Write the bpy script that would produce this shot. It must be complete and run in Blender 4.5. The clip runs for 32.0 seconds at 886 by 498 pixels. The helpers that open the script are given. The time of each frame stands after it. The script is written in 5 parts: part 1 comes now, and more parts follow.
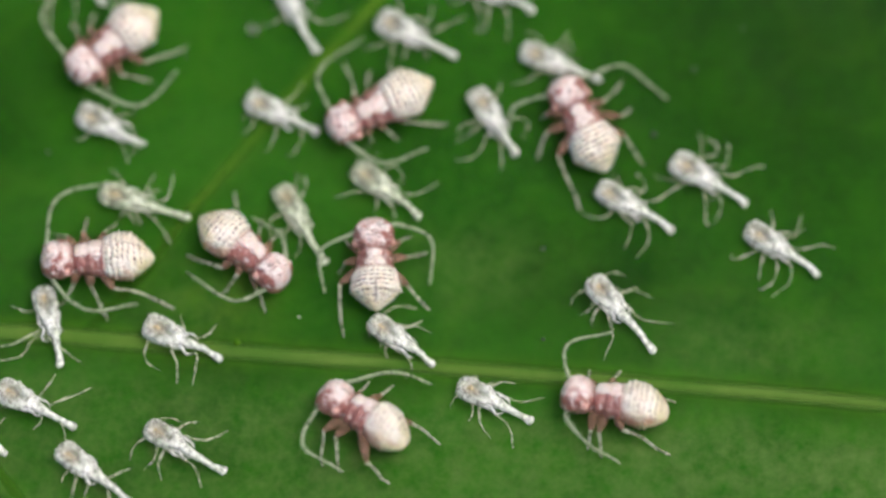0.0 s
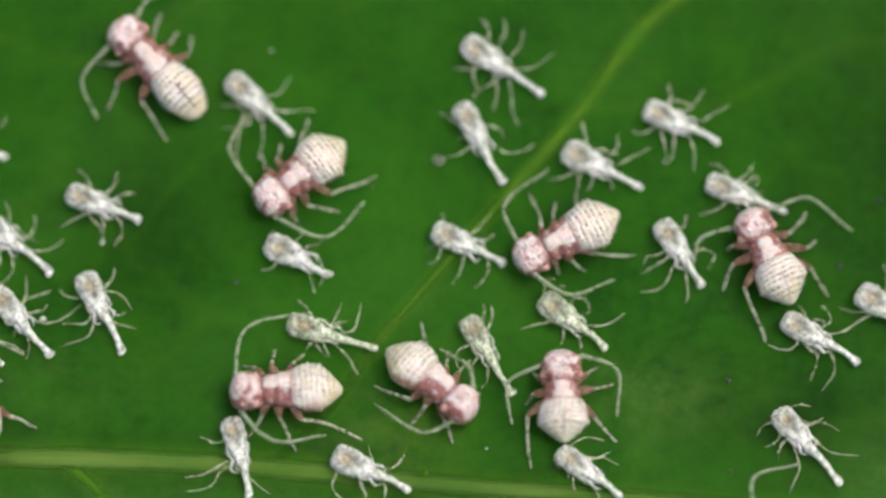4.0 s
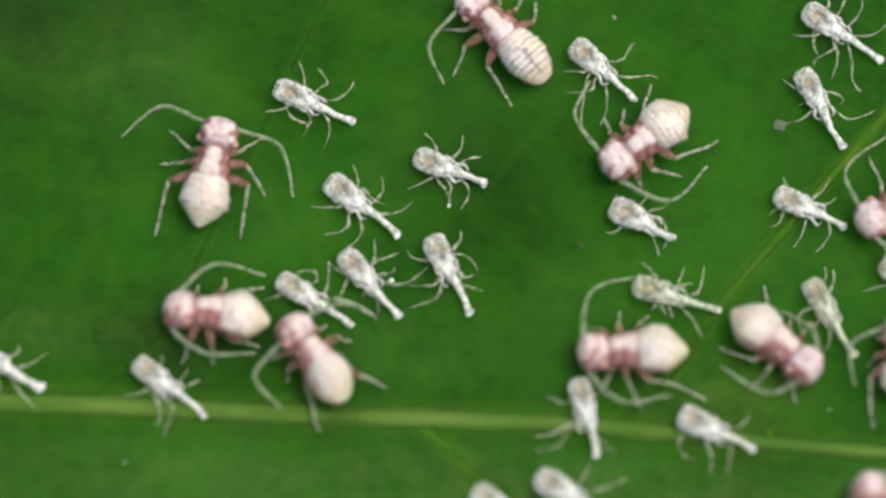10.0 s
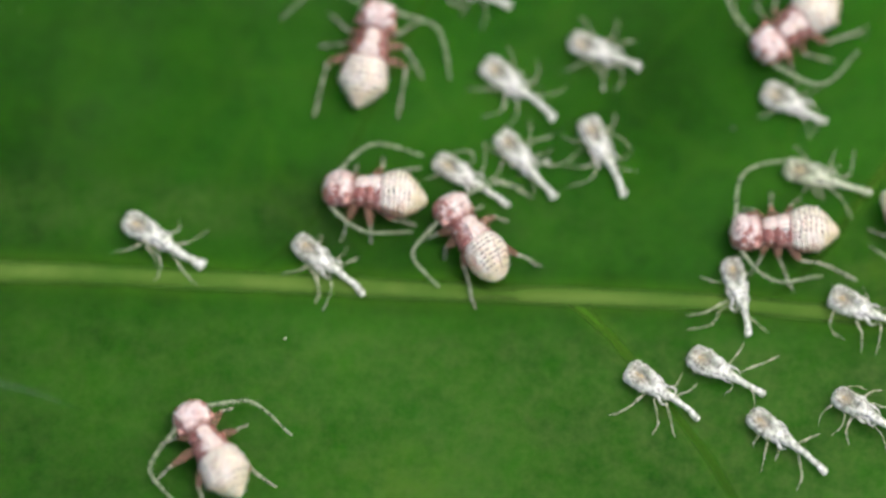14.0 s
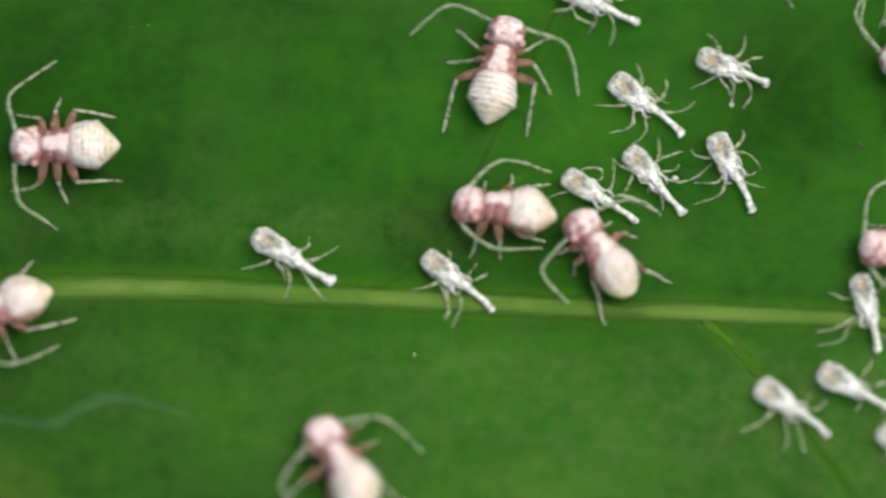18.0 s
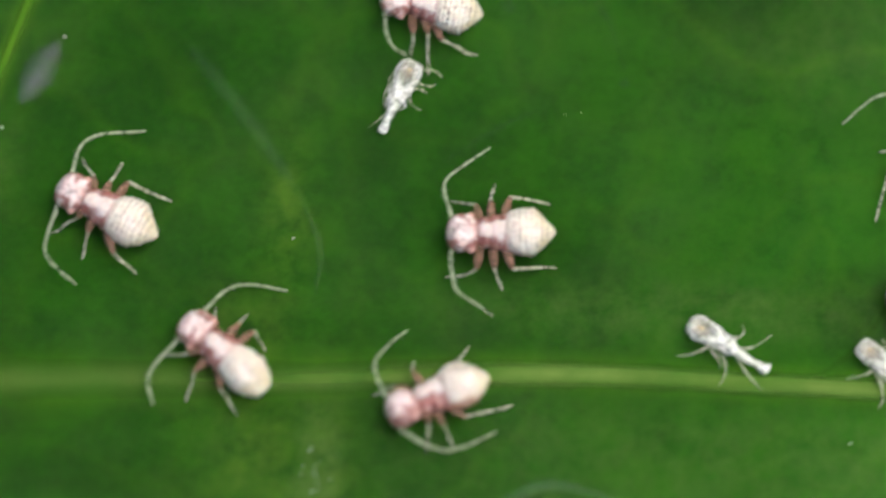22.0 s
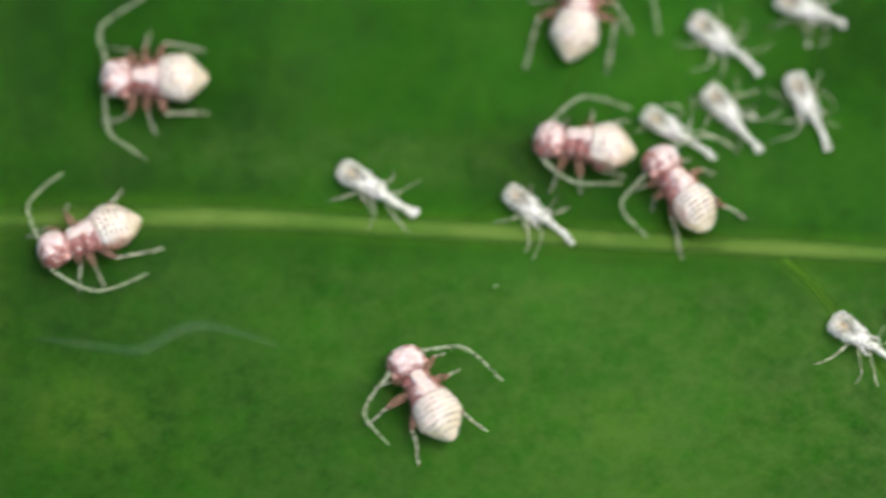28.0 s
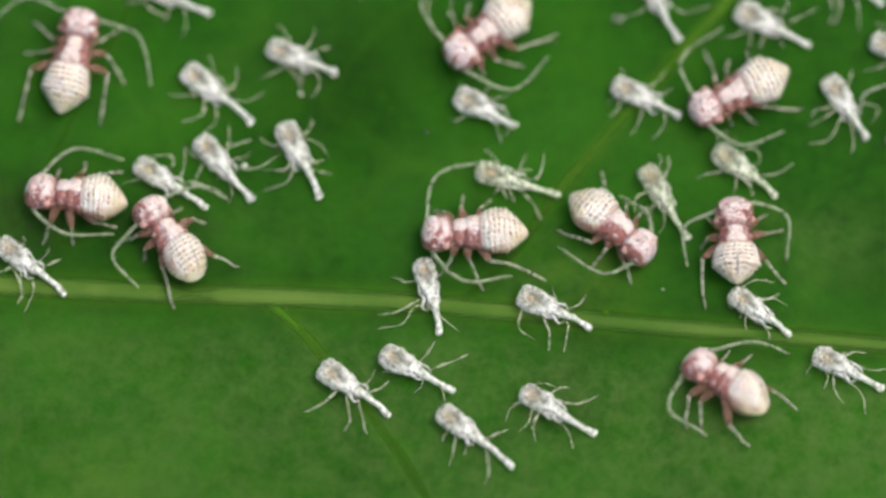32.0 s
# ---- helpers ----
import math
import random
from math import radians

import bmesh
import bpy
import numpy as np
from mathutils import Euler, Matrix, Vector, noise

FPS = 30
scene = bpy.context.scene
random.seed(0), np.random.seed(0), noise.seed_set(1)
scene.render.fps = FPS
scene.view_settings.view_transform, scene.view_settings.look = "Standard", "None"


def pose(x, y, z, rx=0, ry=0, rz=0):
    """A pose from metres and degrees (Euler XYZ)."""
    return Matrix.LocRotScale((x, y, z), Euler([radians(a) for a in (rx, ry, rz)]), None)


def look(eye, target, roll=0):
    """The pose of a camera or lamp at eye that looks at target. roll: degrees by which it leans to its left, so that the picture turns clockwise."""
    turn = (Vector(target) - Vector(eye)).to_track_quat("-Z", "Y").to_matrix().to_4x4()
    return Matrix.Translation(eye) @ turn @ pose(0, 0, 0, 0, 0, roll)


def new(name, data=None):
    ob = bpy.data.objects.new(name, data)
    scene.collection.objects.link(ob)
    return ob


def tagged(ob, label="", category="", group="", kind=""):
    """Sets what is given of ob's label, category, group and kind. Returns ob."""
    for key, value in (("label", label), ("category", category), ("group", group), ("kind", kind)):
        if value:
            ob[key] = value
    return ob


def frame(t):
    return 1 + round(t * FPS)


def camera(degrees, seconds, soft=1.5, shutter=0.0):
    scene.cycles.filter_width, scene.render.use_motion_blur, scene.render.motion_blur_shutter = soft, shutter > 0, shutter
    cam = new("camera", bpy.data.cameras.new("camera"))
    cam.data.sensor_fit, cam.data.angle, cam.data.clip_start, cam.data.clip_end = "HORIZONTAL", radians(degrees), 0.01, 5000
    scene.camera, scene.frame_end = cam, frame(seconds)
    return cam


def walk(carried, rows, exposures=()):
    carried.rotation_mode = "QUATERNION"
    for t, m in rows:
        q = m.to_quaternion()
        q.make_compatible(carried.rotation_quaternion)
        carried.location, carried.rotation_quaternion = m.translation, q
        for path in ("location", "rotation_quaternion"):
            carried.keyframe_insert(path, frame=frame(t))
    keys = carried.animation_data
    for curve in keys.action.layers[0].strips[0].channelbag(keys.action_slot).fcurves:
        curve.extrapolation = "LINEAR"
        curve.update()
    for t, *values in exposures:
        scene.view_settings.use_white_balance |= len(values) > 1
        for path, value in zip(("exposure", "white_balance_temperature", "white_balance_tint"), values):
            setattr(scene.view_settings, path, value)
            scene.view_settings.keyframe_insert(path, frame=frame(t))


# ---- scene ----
MM = 0.001
cam = camera(8.0, 32.0, soft=2.8, shutter=0.5)
walk(cam, [
    (0.0, pose(-0.000008, -0.000014, 0.111552, 0, 0, -0.06)),
    (0.5, pose(-0.000131, 0.000287, 0.111598, 0, 0, -0.04)),
    (1.0, pose(-0.000257, 0.000661, 0.111660, 0, 0, -0.05)),
    (1.5, pose(-0.000408, 0.001039, 0.111719, 0, 0, -0.01)),
    (2.0, pose(-0.000808, 0.001436, 0.111807, 0, 0, 0.04)),
    (2.5, pose(-0.001428, 0.001811, 0.111896, 0, 0, 0.08)),
    (3.0, pose(-0.002076, 0.002064, 0.111949, 0, 0, 0.08)),
    (3.5, pose(-0.002716, 0.002178, 0.111961, 0, 0, 0.07)),
    (5.5, pose(-0.004902, 0.003049, 0.112314, 0, 0, 0.00)),
    (6.0, pose(-0.005440, 0.003463, 0.112442, 0, 0, -0.03)),
    (6.5, pose(-0.006007, 0.003881, 0.112449, 0, 0, -0.05)),
    (7.0, pose(-0.006576, 0.003887, 0.112395, 0, 0, -0.02)),
    (7.5, pose(-0.007085, 0.003307, 0.112415, 0, 0, 0.02)),
    (8.0, pose(-0.007568, 0.002998, 0.112610, 0, 0, 0.04)),
    (8.5, pose(-0.008040, 0.002634, 0.112930, 0, 0, 0.07)),
    (9.0, pose(-0.008519, 0.002269, 0.113257, 0, 0, 0.13)),
    (9.5, pose(-0.008995, 0.001913, 0.113536, 0, 0, 0.17)),
    (10.0, pose(-0.009471, 0.001635, 0.113746, 0, 0, 0.20)),
    (10.5, pose(-0.009949, 0.001435, 0.113943, 0, 0, 0.25)),
    (11.0, pose(-0.010439, 0.001241, 0.114160, 0, 0, 0.30)),
    (11.5, pose(-0.010931, 0.001039, 0.114367, 0, 0, 0.33)),
    (12.0, pose(-0.011409, 0.000771, 0.114530, 0, 0, 0.37)),
    (12.5, pose(-0.011762, 0.000468, 0.114628, 0, 0, 0.41)),
    (13.0, pose(-0.012030, 0.000132, 0.114790, 0, 0, 0.43)),
    (13.5, pose(-0.012176, -0.000213, 0.115129, 0, 0, 0.49)),
    (14.0, pose(-0.012279, -0.000553, 0.115562, 0, 0, 0.54)),
    (14.5, pose(-0.012342, -0.000893, 0.115973, 0, 0, 0.61)),
    (16.5, pose(-0.012497, -0.001244, 0.116414, 0, 0, 0.55)),
    (17.0, pose(-0.012630, -0.000912, 0.116130, 0, 0, 0.56)),
    (17.5, pose(-0.013344, -0.000582, 0.115867, 0, 0, 0.55)),
    (18.0, pose(-0.014639, -0.000278, 0.115686, 0, 0, 0.54)),
    (18.5, pose(-0.016020, 0.000027, 0.115517, 0, 0, 0.58)),
    (19.0, pose(-0.017208, 0.000355, 0.115404, 0, 0, 0.61)),
    (19.5, pose(-0.018118, 0.000917, 0.115405, 0, 0, 0.62)),
    (20.0, pose(-0.018849, 0.001734, 0.115467, 0, 0, 0.68)),
    (20.5, pose(-0.019513, 0.002341, 0.115563, 0, 0, 0.76)),
    (21.0, pose(-0.020258, 0.002404, 0.115787, 0, 0, 0.82)),
    (21.5, pose(-0.021346, 0.001898, 0.116049, 0, 0, 0.86)),
    (22.0, pose(-0.022618, 0.001225, 0.116143, 0, 0, 0.91)),
    (22.5, pose(-0.023746, 0.000557, 0.116086, 0, 0, 1.03)),
    (23.0, pose(-0.024110, 0.000031, 0.116000, 0, 0, 1.19)),
    (23.5, pose(-0.023844, -0.000166, 0.115934, 0, 0, 1.31)),
    (24.0, pose(-0.023522, -0.000143, 0.115923, 0, 0, 1.41)),
    (24.5, pose(-0.023194, -0.000148, 0.115958, 0, 0, 1.46)),
    (26.5, pose(-0.022624, -0.001375, 0.117168, 0, 0, 1.42)),
    (27.0, pose(-0.020491, -0.001671, 0.117635, 0, 0, 1.33)),
    (27.5, pose(-0.018245, -0.001739, 0.117863, 0, 0, 1.23)),
    (28.0, pose(-0.016126, -0.001535, 0.117984, 0, 0, 1.14)),
    (28.5, pose(-0.014457, -0.001206, 0.118054, 0, 0, 1.06)),
    (29.0, pose(-0.013001, -0.000889, 0.118054, 0, 0, 0.98)),
    (29.5, pose(-0.011542, -0.000572, 0.118031, 0, 0, 0.87)),
    (30.0, pose(-0.009624, -0.000306, 0.118053, 0, 0, 0.75)),
    (30.5, pose(-0.007430, -0.000169, 0.118136, 0, 0, 0.68)),
    (31.0, pose(-0.006555, -0.000179, 0.118241, 0, 0, 0.58)),
    (31.5, pose(-0.006626, -0.000336, 0.118418, 0, 0, 0.49)),
    (32.0, pose(-0.006661, -0.000483, 0.118694, 0, 0, 0.41)),
], exposures=[(0.0, 0.37), (8.0, 0.39), (12.0, 0.42), (17.0, 0.45), (20.0, 0.58), (24.0, 0.55), (27.0, 0.58), (29.0, 0.49), (32.0, 0.39)])

# a macro lens has little depth of field: the focus wanders over the leaning leaf
focus_mark = new("focus_mark")
cam.data.dof.use_dof, cam.data.dof.focus_object, cam.data.dof.aperture_fstop = True, focus_mark, 22.0
FOCUS = [(0.0, 0.9), (1.0, -0.2), (2.0, -0.1), (3.0, 0.3), (3.5, 0.3), (5.5, -0.4), (6.0, -0.55), (7.0, -0.9), (8.0, -0.6), (9.0, -0.45), (10.0, -0.8), (11.0, 0.2), (12.0, 0.25), (13.0, -0.05), (14.0, 1.1),
         (14.5, 0.9), (16.5, 0.2), (17.0, 0.3), (18.0, -0.3), (19.0, -0.2), (20.0, 0.1), (21.0, 0.25), (22.0, -0.4), (23.0, -0.4), (24.0, -0.25), (24.5, -0.1), (26.5, 1.0), (27.0, 1.2), (28.0, 1.5), (28.5, 0.6), (29.0, -0.5), (30.0, -0.1), (30.5, -0.3),
         (31.0, -0.1), (31.5, 0.2), (32.0, 0.7)]

# ---- light: bright hazy sky, soft warm sun ----
world = bpy.data.worlds.new("sky")
scene.world = world
world.use_nodes = True
wn, wl = world.node_tree.nodes, world.node_tree.links
sky = wn.new("ShaderNodeTexSky")
sky.sky_type, sky.sun_disc = "NISHITA", False
sky.sun_elevation, sky.sun_rotation = radians(62), radians(48)
sky.dust_density, sky.ozone_density = 6.0, 0.5
wl.new(sky.outputs[0], wn["Background"].inputs[0])
wn["Background"].inputs[1].default_value = 0.15
sun_data = bpy.data.lights.new("sun", "SUN")
sun_data.energy, sun_data.angle, sun_data.color = 1.0, radians(28), (1.0, 0.94, 0.84)
sun = new("sun", sun_data)
sun.matrix_world = look((0.075, 0.067, 0.19), (0, 0, 0))


# ---- materials ----
def material(name):
    m = bpy.data.materials.new(name)
    m.use_nodes = True
    nt = m.node_tree
    return m, nt, nt.nodes["Principled BSDF"]


def node(nt, kind, ins=None):
    n = nt.nodes.new(kind)
    for k, v in (ins or {}).items():
        if hasattr(v, "is_output"):
            nt.links.new(v, n.inputs[k])
        else:
            n.inputs[k].default_value = v
    return n


def coords(nt):
    return nt.nodes.new("ShaderNodeTexCoord").outputs["Object"]


def noise_tex(nt, scale, detail=4.0, rough=0.55, vec=None):
    return node(nt, "ShaderNodeTexNoise", {"Vector": vec or coords(nt), "Scale": scale, "Detail": detail, "Roughness": rough}).outputs["Fac"]


def ramp(nt, fac, lo, hi, out_lo=0.0, out_hi=1.0):
    return node(nt, "ShaderNodeMapRange", {"Value": fac, "From Min": lo, "From Max": hi, "To Min": out_lo, "To Max": out_hi}).outputs[0]


def mix(nt, fac, a, b):
    n = nt.nodes.new("ShaderNodeMix")
    n.data_type = "RGBA"
    for s, v in ((n.inputs["Factor"], fac), (n.inputs[6], a), (n.inputs[7], b)):
        if hasattr(v, "is_output"):
            nt.links.new(v, s)
        else:
            s.default_value = v if not isinstance(v, tuple) else (*v, 1.0)
    return n.outputs[2]


def times(nt, a, b, op="MULTIPLY"):
    n = nt.nodes.new("ShaderNodeMath")
    n.operation = op
    for i, v in enumerate((a, b)):
        if hasattr(v, "is_output"):
            nt.links.new(v, n.inputs[i])
        else:
            n.inputs[i].default_value = v
    return n.outputs[0]


def attr(nt, name):
    n = nt.nodes.new("ShaderNodeAttribute")
    n.attribute_name = name
    return n.outputs["Fac"]


def bump(nt, bsdf, height, strength, distance):
    b = node(nt, "ShaderNodeBump", {"Height": height, "Strength": strength, "Distance": distance})
    nt.links.new(b.outputs[0], bsdf.inputs["Normal"])


def leaf_material():
    m, nt, p = material("leaf_green")
    broad = noise_tex(nt, 160.0, 3.0)
    patch = noise_tex(nt, 700.0, 5.0, 0.6)
    fine = noise_tex(nt, 5200.0, 3.0)
    base = mix(nt, ramp(nt, broad, 0.38, 0.62), LEAF_DARK, LEAF_MID)
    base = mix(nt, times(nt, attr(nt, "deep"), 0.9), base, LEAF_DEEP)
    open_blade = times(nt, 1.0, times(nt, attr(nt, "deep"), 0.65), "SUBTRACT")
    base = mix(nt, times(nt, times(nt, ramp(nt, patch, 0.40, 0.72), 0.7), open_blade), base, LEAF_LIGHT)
    base = mix(nt, times(nt, times(nt, ramp(nt, fine, 0.35, 0.8), 0.35), open_blade), base, LEAF_LIGHT)
    long = node(nt, "ShaderNodeVectorMath", {0: coords(nt), 1: (1100.0, 1500.0, 1.0)})
    long.operation = "MULTIPLY"
    streak = noise_tex(nt, 1.0, 5.0, 0.7, long.outputs[0])
    base = mix(nt, times(nt, times(nt, ramp(nt, streak, 0.45, 0.76), 0.40), open_blade), base, LEAF_LIGHT)
    base = mix(nt, times(nt, ramp(nt, streak, 0.46, 0.26), 0.4), base, LEAF_DEEP)
    warp = node(nt, "ShaderNodeTexNoise", {"Vector": coords(nt), "Scale": 420.0})
    bent = node(nt, "ShaderNodeMix", {"Factor": 0.0022})
    bent.data_type = "VECTOR"
    bent.inputs["Factor"].default_value = 0.0022
    nt.links.new(coords(nt), bent.inputs[4])
    nt.links.new(warp.outputs["Color"], bent.inputs[5])
    net = nt.nodes.new("ShaderNodeTexVoronoi")
    net.feature = "DISTANCE_TO_EDGE"
    net.inputs["Scale"].default_value = 420.0
    nt.links.new(bent.outputs[1], net.inputs["Vector"])
    base = mix(nt, times(nt, ramp(nt, net.outputs["Distance"], 0.0, 0.10, 1.0, 0.0), ramp(nt, broad, 0.4, 0.65, 0.02, 0.15)), base, VEIN_SOFT)
    dark_cells = times(nt, ramp(nt, noise_tex(nt, 3300.0, 4.0, 0.7), 0.5, 0.76), 0.25)
    base = mix(nt, dark_cells, base, LEAF_DEEP)
    yellow = times(nt, attr(nt, "pale"), ramp(nt, noise_tex(nt, 1300.0, 5.0, 0.65), 0.36, 0.68))
    base = mix(nt, times(nt, yellow, 0.8), base, (0.058, 0.136, 0.010))
    base = mix(nt, times(nt, attr(nt, "vein"), ramp(nt, patch, 0.3, 0.7, 0.75, 1.0)), base, VEIN_SOFT)
    # whitish sheen below the midrib, laid into the base colour as pale grey-green
    pale_sheen = times(nt, attr(nt, "pale_sheen"), ramp(nt, noise_tex(nt, 2400.0, 6.0, 0.75), 0.34, 0.7))
    base = mix(nt, pale_sheen, base, (0.082, 0.146, 0.034))
    film = times(nt, ramp(nt, noise_tex(nt, 330.0, 5.0, 0.6), 0.48, 0.75), 0.09)
    base = mix(nt, film, base, (0.075, 0.150, 0.042))
    nt.links.new(base, p.inputs["Base Color"])
    nt.links.new(ramp(nt, patch, 0.3, 0.7, 0.5, 0.68), p.inputs["Roughness"])
    p.inputs["Specular IOR Level"].default_value = 0.05
    p.inputs["Subsurface Weight"].default_value, p.inputs["Subsurface Scale"].default_value = 0.85, 1.0
    p.inputs["Subsurface Radius"].default_value = (0.0005, 0.0012, 0.0004)
    cell = node(nt, "ShaderNodeTexVoronoi", {"Vector": coords(nt), "Scale": 7000.0}).outputs["Distance"]
    bump(nt, p, times(nt, times(nt, cell, 0.35), patch, "ADD"), 0.3, 0.00003)
    return m


def vein_material(name, lo, hi, along):
    m, nt, p = material(name)
    long = node(nt, "ShaderNodeVectorMath", {0: coords(nt), 1: (260.0, 3600.0, 1.0)})
    long.operation = "MULTIPLY"
    streak = noise_tex(nt, 1.0, 4.0, 0.6, long.outputs[0]) if along else noise_tex(nt, 1100.0, 4.0)
    c = mix(nt, ramp(nt, streak, 0.3, 0.7), lo, hi)
    c = mix(nt, times(nt, attr(nt, "fade"), ramp(nt, noise_tex(nt, 900.0, 5.0, 0.65), 0.34, 0.58, 0.55, 1.0)), mix(nt, ramp(nt, noise_tex(nt, 700.0, 5.0, 0.6), 0.3, 0.7), LEAF_DARK, LEAF_MID), c)
    nt.links.new(c, p.inputs["Base Color"])
    p.inputs["Roughness"].default_value = 0.6
    p.inputs["Specular IOR Level"].default_value = 0.08
    nt.links.new(ramp(nt, attr(nt, "fade"), 0.0, 0.75), p.inputs["Alpha"])
    bump(nt, p, noise_tex(nt, 4000.0), 0.3, 0.00002)
    return m


def skin_material(name, under, wax, wax2):
    """Soft insect skin: wax bloom over pigment, with dark dashes where the mark attribute says so."""
    m, nt, p = material(name)
    grain = noise_tex(nt, 14000.0, 4.0, 0.7)
    blot = noise_tex(nt, 3600.0, 4.0, 0.65)
    base = mix(nt, ramp(nt, blot, 0.3, 0.7), under, tuple(min(1.0, v * 1.35) for v in under))
    bloom = times(nt, attr(nt, "bloom"), ramp(nt, grain, 0.30, 0.52, 0.6, 1.0))
    base = mix(nt, bloom, base, mix(nt, ramp(nt, blot, 0.35, 0.65), wax, wax2))
    base = mix(nt, times(nt, ramp(nt, noise_tex(nt, 9500.0, 3.0, 0.6), 0.56, 0.66), 0.5), base, wax)
    base = mix(nt, times(nt, attr(nt, "amber"), ramp(nt, blot, 0.25, 0.6, 0.6, 1.0)), base, (0.68, 0.61, 0.38))
    base = mix(nt, attr(nt, "mark"), base, (0.10, 0.07, 0.06))
    nt.links.new(base, p.inputs["Base Color"])
    p.inputs["Roughness"].default_value = 0.34
    p.inputs["Coat Weight"].default_value, p.inputs["Coat Roughness"].default_value = 1.0, 0.07
    sparkle = node(nt, "ShaderNodeBump", {"Height": noise_tex(nt, 7000.0, 3.0, 0.6), "Strength": 1.0, "Distance": 0.00012})
    nt.links.new(sparkle.outputs[0], p.inputs["Coat Normal"])
    p.inputs["Subsurface Weight"].default_value = 0.35
    p.inputs["Subsurface Radius"].default_value = (0.00022, 0.00011, 0.00008)
    p.inputs["Subsurface Scale"].default_value = 1.0
    bump(nt, p, times(nt, grain, blot, "ADD"), 1.0, 0.00006)
    return m


def limb_material(name, lo, hi, rough=0.4, clear=0.25, solid=1.0):
    m, nt, p = material(name)
    n = noise_tex(nt, 9000.0, 5.0, 0.7)
    nt.links.new(mix(nt, ramp(nt, n, 0.38, 0.62), lo, hi), p.inputs["Base Color"])
    p.inputs["Roughness"].default_value = rough
    p.inputs["Transmission Weight"].default_value = clear
    p.inputs["IOR"].default_value = 1.2
    nt.links.new(ramp(nt, noise_tex(nt, 4000.0, 2.0, 0.5), 0.35, 0.65, solid, min(1.0, solid + 0.25)), p.inputs["Alpha"])
    bump(nt, p, n, 0.8, 0.00003)
    return m


def shell_material(name, white, tint, clear):
    """Empty skin: thin, white, crumpled, partly see-through."""
    m, nt, p = material(name)
    grain = noise_tex(nt, 13000.0, 5.0, 0.7)
    blot = noise_tex(nt, 5000.0, 4.0, 0.65)
    base = mix(nt, ramp(nt, blot, 0.38, 0.66), white, tint)
    base = mix(nt, times(nt, attr(nt, "brown"), ramp(nt, grain, 0.3, 0.6)), base, (0.38, 0.31, 0.17))
    base = mix(nt, attr(nt, "mark"), base, (0.12, 0.10, 0.08))
    base = mix(nt, times(nt, ramp(nt, noise_tex(nt, 6500.0, 2.0, 0.6), 0.60, 0.70), 0.5), base, (0.16, 0.20, 0.10))
    nt.links.new(base, p.inputs["Base Color"])
    p.inputs["Roughness"].default_value = 0.38
    holes = times(nt, times(nt, ramp(nt, grain, 0.44, 0.60), 1.0 - clear), times(nt, attr(nt, "thin"), ramp(nt, blot, 0.3, 0.6, 0.45, 0.8)), "MAXIMUM")
    nt.links.new(times(nt, 1.0, holes, "SUBTRACT"), p.inputs["Alpha"])
    p.inputs["Coat Weight"].default_value, p.inputs["Coat Roughness"].default_value = 0.6, 0.10
    p.inputs["Subsurface Weight"].default_value, p.inputs["Subsurface Scale"].default_value = 0.6, 1.0
    p.inputs["Subsurface Radius"].default_value = (0.00016, 0.00017, 0.00015)
    sparkle = node(nt, "ShaderNodeBump", {"Height": noise_tex(nt, 8000.0, 3.0, 0.6), "Strength": 1.0, "Distance": 0.00012})
    nt.links.new(sparkle.outputs[0], p.inputs["Coat Normal"])
    bump(nt, p, times(nt, grain, blot, "ADD"), 0.45, 0.00004)
    return m


def plain_material(name, lo, hi, scale, rough=0.5, clear=0.0):
    m, nt, p = material(name)
    nt.links.new(mix(nt, ramp(nt, noise_tex(nt, scale), 0.3, 0.7), lo, hi), p.inputs["Base Color"])
    p.inputs["Roughness"].default_value, p.inputs["Transmission Weight"].default_value = rough, clear
    bump(nt, p, noise_tex(nt, scale * 2), 0.6, 0.00004)
    return m


def film_material(name, colour, cover):
    """A thin dried film that fades out towards its rim."""
    m, nt, p = material(name)
    grain = noise_tex(nt, 2500.0, 5.0, 0.6)
    nt.links.new(mix(nt, ramp(nt, grain, 0.3, 0.7), colour, tuple(0.7 * c for c in colour)), p.inputs["Base Color"])
    p.inputs["Roughness"].default_value = 0.4
    nt.links.new(times(nt, times(nt, attr(nt, "cover"), cover), ramp(nt, grain, 0.3, 0.6, 0.45, 1.0)), p.inputs["Alpha"])
    return m


LEAF_DEEP, LEAF_DARK, LEAF_MID, LEAF_LIGHT = (0.0027, 0.028, 0.0005), (0.0057, 0.058, 0.0008), (0.0112, 0.089, 0.0016), (0.0240, 0.117, 0.0048)
VEIN_SOFT = (0.050, 0.146, 0.005)
LEAF = leaf_material()
MIDRIB = vein_material("midrib_green", (0.056, 0.120, 0.012), (0.112, 0.180, 0.036), True)
SIDE_VEIN = vein_material("side_vein_green", (0.050, 0.132, 0.004), (0.066, 0.152, 0.006), False)
PINK = skin_material("pink_skin", (0.25, 0.090, 0.078), (0.86, 0.83, 0.84), (0.68, 0.52, 0.50))
CREAM = skin_material("cream_skin", (0.34, 0.14, 0.10), (0.85, 0.825, 0.785), (0.76, 0.71, 0.58))
EYE = plain_material("eye_pink", (0.42, 0.21, 0.18), (0.58, 0.36, 0.32), 9000.0, 0.2)
FEMUR = limb_material("femur_brown_pink", (0.15, 0.082, 0.052), (0.34, 0.215, 0.160), 0.14, 0.2, 0.46)
TIBIA = limb_material("shin_pale", (0.19, 0.23, 0.12), (0.62, 0.64, 0.54), 0.13, 0.2, 0.42)
ANTENNA = limb_material("antenna_pale", (0.20, 0.27, 0.15), (0.44, 0.50, 0.37), 0.35, 0.15, 0.42)
